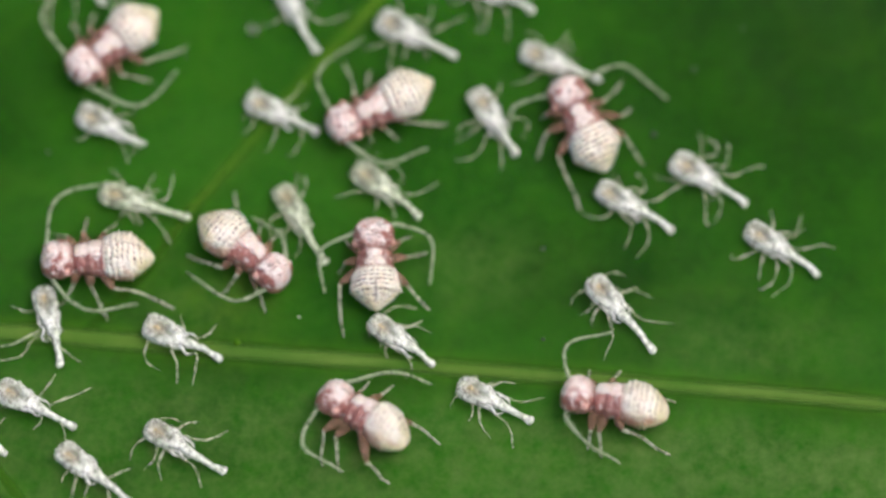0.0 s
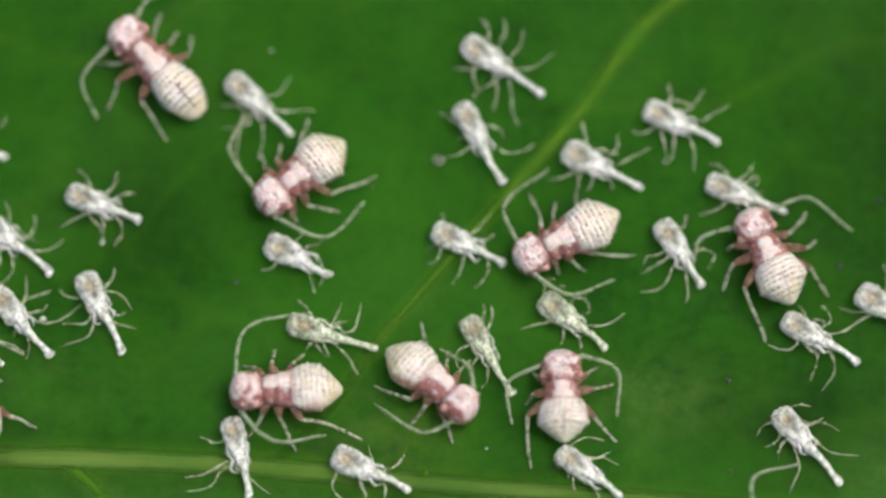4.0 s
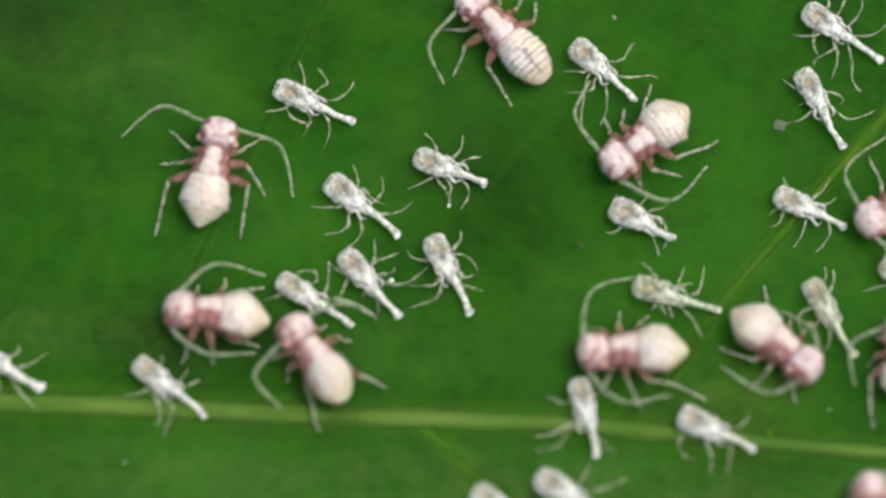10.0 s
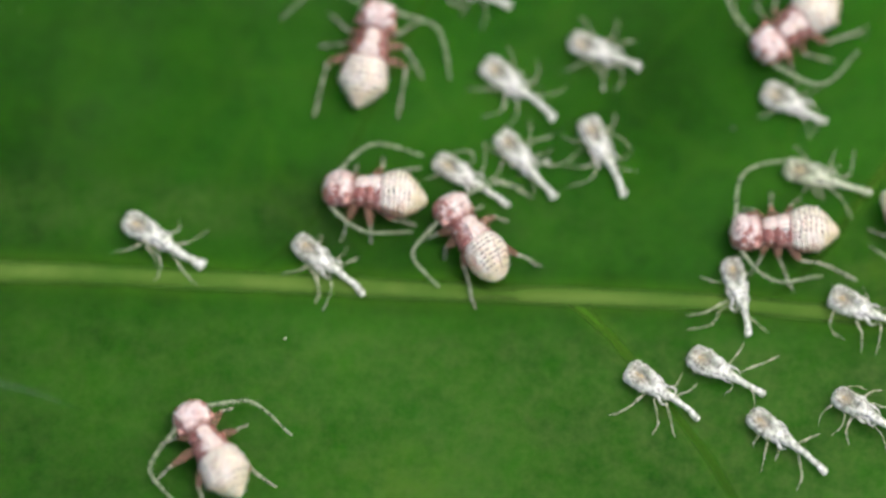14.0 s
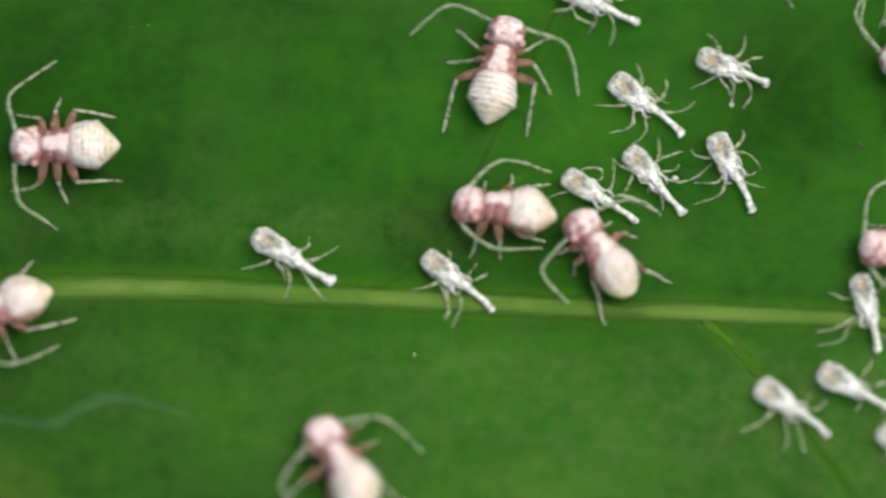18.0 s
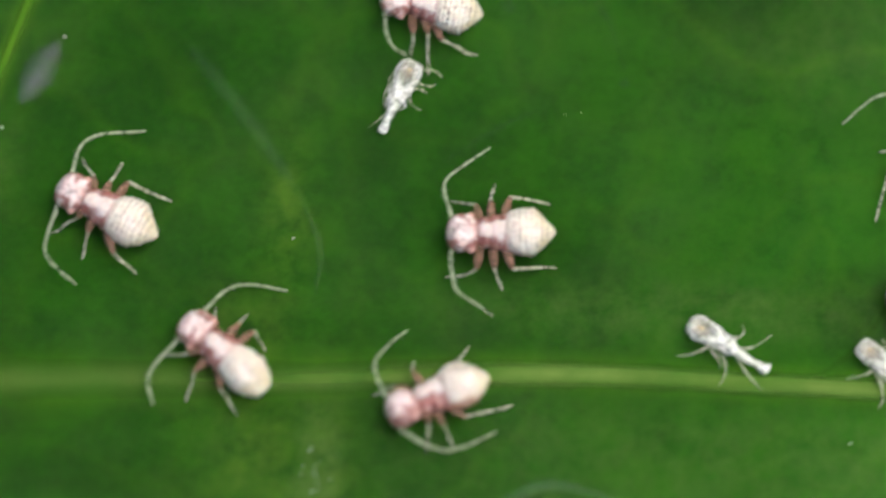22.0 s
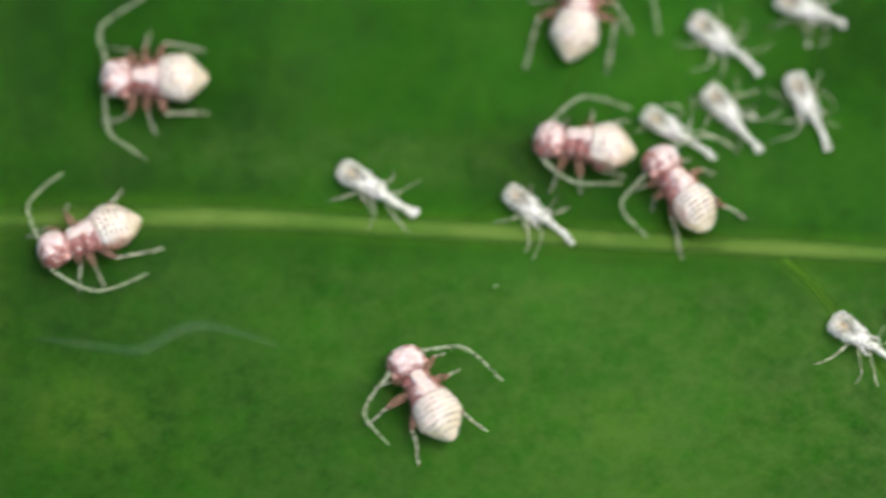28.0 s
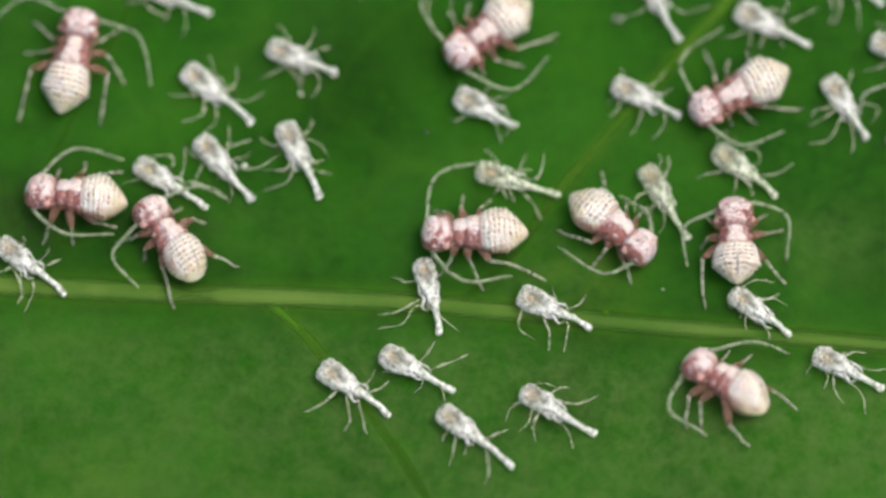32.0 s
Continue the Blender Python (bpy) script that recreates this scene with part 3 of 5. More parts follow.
def nymph(x, y, heading, reach, roll, antennae, legs, label, blunt=False):
    """A young bark louse. reach: from the middle of the head to the tip of the tail."""
    bug = tagged(new("bark_louse_nymph"), label, "insect", group="bark lice on the leaf")
    bug.matrix_basis = on_leaf(x, y, heading)
    lean = slant(bug.matrix_basis)
    roll = math.copysign(max(0.0, abs(roll) - 14 * abs(math.cos(radians(heading)))), roll)
    seed = x * 3.7 + y
    rng = random.Random(int(abs(seed) * 100))
    k = reach / 1.69
    waist, tail = 0.85 - 0.79 * k, 0.85 - reach
    tip = Matrix.Translation((0, 0, 0.47 * MM)) @ pose(0, 0, 0, roll) @ Matrix.Translation((0, 0, -0.47 * MM))

    # abdomen: nine waxy rings with dotted seams
    L = waist - tail + 0.05
    end = (0.365, 0.265, 0.17, 0.06) if blunt else (0.305, 0.165, 0.075, 0.03)
    prof = [(0.0, 0.50, 0.10, 0.10), (0.03, 0.50, 0.29, 0.27), (0.12, 0.50, 0.375, 0.36), (0.30, 0.49, 0.425, 0.42), (0.46, 0.48, 0.445, 0.41), (0.575, 0.47, 0.445, 0.38), (0.66, 0.455, 0.5 * (0.435 + end[0]), 0.335),
            (0.75, 0.44, end[0], 0.29), (0.82, 0.425, 0.5 * (end[0] + end[1]), 0.24), (0.89, 0.41, end[1], 0.18), (0.97, 0.39, end[2], 0.09), (1.0, 0.39, end[3], 0.02)]
    verts, faces, ang = body([(waist + 0.05 - s * L, z, (0.87 if blunt else 0.98) * w, h) for s, z, w, h in prof], 120, 72, 0.045, seed)
    s = (waist + 0.05 - verts[:, 0]) / L
    bent = s + 0.03 * np.array([noise.noise((a * 1.6 + seed, q * 5, 6.0)) for a, q in zip(ang, s)])
    seam = np.abs(((bent * 9.5) % 1.0) - 0.5) * 2
    groove = np.clip((seam - 0.45) / 0.45, 0, 1)
    knob = 0.5 + 0.5 * np.cos(ang * 22 + 0.8 * np.sin(s * 11 + seed))
    faint = np.array([noise.noise((a * 1.7 + seed, q * 3.0, 8.0)) for a, q in zip(ang, s)])
    swell = 1 + 0.075 * (1 - seam ** 2) * (0.45 + 0.55 * knob) * np.clip(0.75 + 1.1 * faint, 0.25, 1.15) * np.clip((0.97 - s) / 0.3, 0.3, 1) - 0.02
    verts[:, 1] *= swell
    verts[:, 2] = 0.47 + (verts[:, 2] - 0.47) * swell
    dash = np.array([noise.noise((a * 9.0 + seed, math.floor(q * 9.5 + 0.5) * 3.1, 2.0)) for a, q in zip(ang, s)])
    high = np.clip((1.25 - np.abs(ang)) / 0.4, 0, 1)
    mark = groove ** 1.3 * np.clip((dash + 0.30) / 0.3, 0, 1) * (0.10 + 1.0 * (1 - knob) ** 1.3) * high * np.clip((s - 0.06) / 0.1, 0, 1) * np.clip((0.92 - s) / 0.15, 0, 1)
    mark = np.maximum(np.minimum(0.85, 1.6 * mark), 0.22 * groove ** 2 * high * np.clip((0.85 - s) / 0.2, 0, 1)) * np.clip((faint + 0.5) / 0.4, 0.35, 1)
    amber = np.clip((s - 0.62 + 0.3 * faint) / 0.3, 0, 0.62) + 0.3 * np.clip((np.abs(ang) - 0.85 + 0.4 * faint) / 0.5, 0, 1) * np.clip((s - 0.3) / 0.2, 0, 1)
    mark = np.maximum(mark, 0.7 * np.exp(-(ang / 0.035) ** 2) * np.clip((s - 0.3) / 0.15, 0, 1) * np.clip((0.93 - s) / 0.1, 0, 1) * (1.3 if "dark-lined" in label else rng.uniform(0.2, 1.0)))
    bloom = np.clip((1.75 + 0.35 * faint - np.abs(ang)) / 0.5, 0, 1) * np.clip((s + 0.02) / 0.14, 0.15, 1)
    abdomen = part("abdomen", (verts, faces, {"mark": mark, "bloom": bloom, "amber": np.clip(amber, 0, 1)}), CREAM, bug, "cream waxy abdomen with rows of dark dashes", tip)

    part("bristles", bristles(verts, range(7, 110, 5), (15, 17, 19, 21, 51, 53, 55, 57), 72, 0.04, rng, 0.5), DUST, abdomen, "fine pale bristles on the flanks", smooth=False)

    # thorax, its white plate and the two wing pads
    fx = 0.85 - 0.26
    th = [(waist - 0.02, 0.48, 0.05, 0.05), (waist, 0.47, 0.33, 0.30), (waist + 0.35 * (fx - waist), 0.48, 0.315, 0.29), (waist + 0.75 * (fx - waist), 0.47, 0.275, 0.27), (fx, 0.46, 0.22, 0.22), (fx + 0.06, 0.46, 0.16, 0.16)]
    verts, faces, ang = body(th, 46, 36, 0.09, seed + 3)
    ring = 1 + 0.05 * np.cos((verts[:, 0] - waist) / (fx - waist) * 2 * math.pi * 2.5)
    verts[:, 1] *= ring
    verts[:, 2] = 0.47 + (verts[:, 2] - 0.47) * ring
    rough = np.array([noise.noise((v[0] * 8 + seed, v[1] * 8, v[2] * 8)) for v in verts])
    part("thorax", (verts, faces, {"mark": np.zeros(len(verts)), "bloom": 0.5 * np.clip((0.65 + 0.8 * rough - np.abs(ang)) / 0.5, 0, 1)}), PINK, bug, "glossy pink thorax", tip)
    pl = [(waist - 0.015, 0.68, 0.02, 0.01), (waist + 0.02, 0.71, 0.18, 0.085), (waist + 0.32 * (fx - waist), 0.725, 0.165, 0.09), (waist + 0.5 * (fx - waist), 0.71, 0.135, 0.08), (waist + 0.68 * (fx - waist), 0.705, 0.14, 0.085),
          (fx - 0.04, 0.67, 0.115, 0.07), (fx, 0.64, 0.02, 0.01)]
    verts, faces, ang = body(pl, 40, 32, 0.11, seed + 5, 2.2, 0.9)
    spots = np.array([noise.noise((v[0] * 11 + seed, v[1] * 11, 1.0)) for v in verts])
    part("back_plate", (verts, faces, {"amber": 0.35 * np.clip(0.4 + spots, 0, 1), "mark": 0.35 * np.clip((0.08 - np.abs(spots)) / 0.08, 0, 1) * np.clip((0.9 - np.abs(ang)) / 0.3, 0, 1), "bloom": np.ones(len(verts))}), PINK, bug, "white waxy plate on the back", tip)
    for side in (1, -1):
        q = 0.24 * side
        pad = [(fx - 0.20 * k, 0.52, 0.01, 0.01), (fx - 0.26 * k, 0.53, 0.045, 0.05), (waist + 0.12 * k, 0.52, 0.065, 0.06), (waist - 0.02, 0.50, 0.05, 0.04), (waist - 0.09, 0.49, 0.01, 0.01)]
        verts, faces, ang = body(pad, 16, 14, 0.08, seed + side)
        verts[:, 1] += q + 0.10 * side * (fx - 0.2 - verts[:, 0])
        part("wing_pad", (verts, faces, {"mark": np.zeros(len(verts)), "bloom": 0.25 * np.clip((1.0 - np.abs(ang)) / 0.7, 0, 1)}), PINK, bug, m=tip)

    # head
    hd = [(0.55, 0.47, 0.02, 0.02), (0.57, 0.47, 0.20, 0.17), (0.68, 0.49, 0.31, 0.27), (0.84, 0.50, 0.345, 0.31), (1.0, 0.48, 0.325, 0.30), (1.11, 0.44, 0.24, 0.23), (1.165, 0.41, 0.12, 0.12), (1.18, 0.40, 0.02, 0.02)]
    verts, faces, ang = body(hd, 80, 64, 0.085, seed + 9, 2.15, 1.0)
    lines = np.array([noise.noise((v[0] * 10 + seed, v[1] * 10, 0.5)) for v in verts])
    mark = np.clip((0.13 - np.abs(lines)) / 0.10, 0, 1) * np.clip((0.85 - np.abs(ang)) / 0.3, 0, 1) * 0.75 * np.clip((np.array([noise.noise((v[0] * 4 + seed, v[1] * 4, 2.5)) for v in verts]) + 0.2) / 0.4, 0, 1)
    edge = np.array([noise.noise((v[0] * 7 + seed, v[1] * 7, 4.0)) for v in verts])
    bloom = np.clip((1.05 + 1.1 * edge - np.abs(ang)) / 0.5, 0, 0.95) * np.clip((verts[:, 0] - 0.58) / 0.1, 0, 1)
    head = part("head", (verts, faces, {"mark": mark, "bloom": bloom}), PINK, bug, "round pink head dusted with white wax", tip)
    for side in (1, -1):
        e = [(0.645, 0.50, 0.01, 0.01), (0.66, 0.50, 0.06, 0.06), (0.72, 0.50, 0.085, 0.085), (0.78, 0.50, 0.06, 0.06), (0.795, 0.50, 0.01, 0.01)]
        verts, faces, ang = body(e, 12, 14)
        verts[:, 1] += 0.30 * side
        part("eye", (verts, faces, {}), EYE, head)

    # antennae: two socket joints, then a long hairy whip that sinks to the leaf
    for bx, by, mx, my, tx, ty in antennae:
        side = 1 if by > 0 else -1
        tx, ty = np.array((tx, ty)) - 0.29 * lean
        c = glide([(0.98, 0.20 * side, 0.46), (bx, by, 0.50), (mx, my, 0.40), (tx, ty, 0.16)], 46)
        r = [0.036, 0.040, 0.038, 0.035, 0.032, 0.028, 0.022]
        verts, faces, _ = tube(c, r, 8)
        verts = np.array(verts)
        wander = np.array([(0.035 * noise.noise((i * 0.11 + seed, 3.0 * side, 0)), 0.035 * noise.noise((i * 0.11 + seed, 3.0 * side, 7.0)), 0.0) for i in range(len(c))]) * np.linspace(0, 1, len(c))[:, None]
        c, verts = c + wander, verts + np.repeat(wander, 8, axis=0)
        hairs = np.array([1 + 0.16 * noise.noise((i * 0.9 + seed, 0, 0)) for i in range(len(c))])
        centre = np.repeat(c, 8, axis=0)
        verts = centre + (verts - centre) * np.repeat(hairs, 8)[:, None]
        whip = part("antenna", (verts, faces, {}), ANTENNA, bug, "long pale curved antenna")
        part("bristles", bristles(verts, range(8, 44, 1), (0, 2, 4, 6), 8, 0.05, rng, 0.45), ANTENNA, whip, smooth=False)
    # legs
    roots = {"1": fx - 0.06, "2": waist + 0.5 * (fx - waist), "3": waist + 0.08}
    for key in ("l1", "l2", "l3", "r1", "r2", "r3"):
        side = 1 if key[0] == "l" else -1
        kx, ky, px, py = legs.get(key) or {"1": (0.72, 0.5 * side, 0.95, 0.8 * side), "2": (0.32, 0.55 * side, 0.2, 0.9 * side), "3": (-0.1, 0.6 * side, -0.8, 0.75 * side)}[key[1]]
        px, py = np.array((px, py)) - 0.42 * lean
        limb(bug, (roots[key[1]], 0.15 * side, 0.40), (kx, ky, 0.42), (px, py, 0.035), 0.06, (FEMUR, TIBIA))
    return bug


nymph(-22.71, 5.64, 170, 1.61, 0, [(1.02, 0.33, 0.86, 0.77, 0.49, 1.04), (0.98, -0.40, 0.79, -0.77, 0.35, -1.23)], dict(l1=(0.44, 0.58, 0.40, 1.02), l2=(0.17, 0.53, 0.02, 1.29), r1=(0.75, -0.57, 1.36, -0.57), r2=(0.34, -0.65, 0.50, -1.17), r3=(-0.16, -0.64, -1.05, -0.63)), "pink bark louse nymph gripping an empty white skin")
nymph(-21.39, 1.45, -178, 1.69, 0, [(1.09, 0.43, 0.97, 1.05, 0.34, 1.55), (1.08, -0.38, 1.14, -1.02, 0.32, -1.62)], dict(l1=(0.62, 0.67, 1.21, 0.82), l2=(0.30, 0.65, 0.15, 1.09), l3=(-0.04, 0.68, -0.85, 0.69), r1=(0.61, -0.54, 1.08, -0.62), r2=(0.34, -0.61, 0.25, -0.92), r3=(-0.01, -0.67, -0.77, -0.51)), "pink bark louse nymph standing square with both antennae swept back")
nymph(-26.46, -0.98, 139, 1.73, 8, [(0.95, 0.47, 0.92, 1.21, 0.46, 1.60), (0.97, -0.39, 0.87, -1.14, 0.11, -1.65)], dict(l1=(0.64, 0.43, 1.03, 0.85), l2=(0.34, 0.61, 0.05, 1.16), l3=(-0.22, 0.53, -0.83, 0.72), r1=(0.76, -0.40, 0.88, -0.57), r2=(0.35, -0.63, 0.34, -0.85), r3=(0.05, -0.69, -0.38, -0.52)), "pink and cream bark louse nymph astride the pale midrib", True)
nymph(-22.54, -1.50, -156, 1.71, 42, [(1.00, 0.43, 0.40, 1.02, -0.55, 1.07), (1.05, -0.35, 0.95, -1.03, 0.18, -1.34)], dict(l1=(0.49, 0.41, 0.79, 0.93), l2=(0.28, 0.55, 0.28, 1.10), l3=(-0.14, 0.56, -1.03, 0.73), r1=(0.81, -0.46, 1.27, -0.45), r2=(0.40, -0.61, 0.31, -0.76), r3=(-0.44, -0.46, -0.74, -0.62)), "pink bark louse nymph leaning over beside the midrib")
nymph(-28.66, 1.68, 153, 1.76, 8, [(0.96, 0.47, 0.75, 1.24, -0.01, 1.50), (1.04, -0.29, 1.09, -1.04, 0.24, -1.65)], dict(l1=(0.55, 0.37, 0.87, 0.87), l2=(0.26, 0.51, 0.12, 1.04), l3=(-0.34, 0.65, -0.90, 0.82), r1=(0.66, -0.45, 1.06, -0.65), r2=(0.35, -0.50, 0.34, -0.92), r3=(0.06, -0.66, -0.83, -0.70)), "pink and cream bark louse nymph near a side vein")
nymph(-16.32, -4.48, 122, 1.71, 14, [(0.81, 0.39, 0.44, 1.12, -0.37, 1.08), (0.87, -0.44, 0.55, -1.10, -0.37, -1.36)], dict(l1=(0.69, 0.40, 0.75, 0.75), l2=(0.29, 0.75, 0.17, 1.27), l3=(-0.31, 0.56, -1.01, 0.82), r1=(0.70, -0.52, 0.64, -0.73), r2=(0.25, -0.56, 0.24, -0.80), r3=(-0.52, -0.42, -1.06, -0.61)), "pink and cream bark louse nymph alone below the midrib")
nymph(-13.69, 2.78, 78, 1.73, 0, [(1.02, 0.32, 1.15, 1.14, 0.44, 1.73), (0.99, -0.37, 0.87, -1.13, 0.00, -1.55)], dict(l1=(0.46, 0.40, 0.73, 0.91), l2=(0.25, 0.46, 0.09, 0.95), l3=(-0.17, 0.71, -1.22, 0.73), r1=(0.60, -0.40, 0.98, -0.81), r2=(0.42, -0.60, -0.09, -1.05), r3=(0.07, -0.72, -0.96, -0.78)), "slender pink bark louse nymph with legs spread wide on the leaf")
nymph(-13.32, 0.34, 175, 1.61, 48, [(0.91, 0.42, 0.32, 0.72, -0.55, 0.66), (0.88, -0.36, 0.32, -0.92, -0.59, -0.78)], dict(l1=(0.64, 0.55, 0.76, 0.97), l2=(0.23, 0.61, 0.19, 0.96), l3=(-0.17, 0.47, -0.59, 0.53), r1=(0.62, -0.33, 0.59, -0.49), r2=(0.13, -0.48, 0.14, -0.68), r3=(-0.24, -0.46, -0.59, -0.55)), "tilted pink bark louse nymph with a dotted white back")
nymph(-11.60, -0.62, 127, 1.55, 34, [(0.84, 0.33, 0.62, 1.06, -0.16, 1.04), (0.94, -0.36, 0.76, -1.02, 0.26, -1.28)], dict(l1=(0.67, 0.45, 0.76, 0.77), l2=(0.38, 0.48, 0.20, 0.67), l3=(-0.09, 0.44, -0.89, 0.75), r1=(0.63, -0.30, 0.60, -0.51), r2=(0.31, -0.56, 0.08, -0.70), r3=(-0.51, -0.46, -0.97, -0.69)), "pink bark louse nymph with its tail over the midrib", True)
nymph(-5.90, -0.27, -177, 1.68, 38, [(0.92, 0.45, 0.41, 0.90, -0.49, 0.88), (1.05, -0.33, 0.80, -1.18, -0.13, -1.35)], dict(l1=(0.60, 0.41, 0.89, 0.85), l2=(0.31, 0.48, 0.05, 1.13), l3=(-0.08, 0.55, -1.12, 0.99), r1=(0.69, -0.42, 0.94, -0.47), r2=(0.41, -0.48, 0.34, -0.74), r3=(0.04, -0.46, -0.18, -0.61)), "plump pink bark louse nymph with dotted cream abdomen above the midrib")
nymph(-3.65, -0.02, -40, 1.65, -38, [(0.78, 0.43, 0.46, 0.64, -0.07, 0.53), (0.93, -0.38, 0.62, -0.83, -0.32, -0.97)], dict(l1=(0.45, 0.42, 0.47, 0.72), l2=(0.22, 0.36, 0.08, 0.60), l3=(-0.23, 0.39, -0.62, 0.68), r1=(0.80, -0.39, 1.23, -0.65), r2=(0.39, -0.40, 0.42, -0.93), r3=(0.12, -0.49, -0.52, -0.73)), "pink bark louse nymph with antenna curled along its flank")
nymph(-1.20, -0.72, 92, 1.35, 0, [(0.89, 0.34, 0.61, 0.95, -0.16, 0.89), (1.02, -0.44, 0.77, -1.00, -0.09, -0.96)], dict(l1=(0.70, 0.42, 0.86, 0.55), l2=(0.39, 0.51, 0.18, 0.64), l3=(0.02, 0.62, -0.99, 0.59), r1=(0.73, -0.45, 0.83, -0.67), r2=(0.45, -0.55, 0.51, -0.92), r3=(-0.06, -0.56, -0.55, -0.93)), "short pink bark louse nymph whose tail covers an empty skin")
nymph(-1.16, -3.20, 149, 1.49, 46, [(1.03, 0.41, 0.92, 1.00, 0.07, 1.06), (0.75, -0.45, 0.26, -0.96, -0.45, -1.12)], dict(l1=(0.74, 0.58, 0.41, 1.18), l2=(0.51, 0.56, 0.10, 1.12), l3=(-0.19, 0.69, -0.75, 0.84), r1=(0.56, -0.34, 0.52, -0.58), r2=(0.22, -0.49, 0.12, -0.73), r3=(-0.51, -0.32, -1.15, -0.22)), "reddish pink bark louse nymph leaning below the midrib", True)
nymph(-5.68, 3.67, -142, 1.64, 8, [(1.00, 0.40, 0.51, 1.17, -0.39, 1.09), (0.99, -0.43, 0.92, -1.14, 0.32, -1.45)], dict(l1=(0.77, 0.52, 0.78, 0.70), l2=(0.44, 0.51, 0.08, 0.96), l3=(0.00, 0.60, -0.84, 0.84), r1=(0.63, -0.47, 0.53, -0.77), r2=(0.38, -0.47, 0.14, -0.66), r3=(-0.06, -0.38, -0.52, -0.72)), "pink bark louse nymph with cream abdomen beside an empty skin")
nymph(-8.37, 5.44, 133, 1.95, 0, [(0.93, 0.38, 0.80, 1.13, 0.12, 1.41), (0.95, -0.33, 1.04, -0.83, 0.38, -1.73)], dict(l1=(0.54, 0.40, 0.88, 0.77), l2=(0.36, 0.66, 0.10, 1.20), l3=(-0.17, 0.61, -1.01, 0.78), r1=(0.49, -0.31, 0.75, -0.70), r2=(0.22, -0.45, 0.30, -0.69), r3=(-0.15, -0.55, 0.08, -0.83)), "long pink bark louse nymph with a dark-lined cream abdomen", True)
nymph(-0.98, 2.49, -153, 1.75, 12, [(0.92, 0.41, 0.54, 0.94, -0.28, 1.07), (0.96, -0.34, 0.83, -1.05, -0.14, -1.26)], dict(l1=(0.54, 0.38, 0.56, 0.54), l2=(0.25, 0.41, 0.13, 0.70), l3=(-0.11, 0.43, -0.80, 0.85), r1=(0.46, -0.37, 0.35, -1.04), r2=(0.22, -0.36, 0.02, -0.65), r3=(-0.25, -0.40, -0.36, -0.63)), "pink bark louse nymph with cream abdomen beside the side vein")
nymph(2.56, 1.88, 116, 1.55, 0, [(0.97, 0.31, 1.07, 0.93, 0.73, 1.22), (0.98, -0.43, 0.86, -1.14, 0.00, -1.55)], dict(l1=(0.70, 0.49, 0.65, 0.63), l2=(0.40, 0.61, 0.01, 1.02), l3=(-0.06, 0.64, -1.14, 0.74), r1=(0.46, -0.50, 0.67, -0.99), r2=(0.09, -0.66, 0.12, -0.90), r3=(-0.26, -0.58, -0.89, -0.64)), "pink bark louse nymph whose head touches an empty skin")
nymph(3.20, -2.86, 170, 1.60, 46, [(0.99, 0.48, 0.56, 0.81, -0.08, 1.11), (1.06, -0.25, 1.21, -0.90, 0.46, -1.26)], dict(l1=(0.55, 0.56, 0.53, 0.96), l2=(0.40, 0.58, 0.26, 1.07), l3=(0.01, 0.47, -0.91, 0.81), r1=(0.75, -0.32, 0.73, -0.48), r2=(0.31, -0.42, 0.19, -0.57), r3=(-0.05, -0.36, -0.85, -0.15)), "reddish pink bark louse nymph with swollen abdomen below the midrib", True)


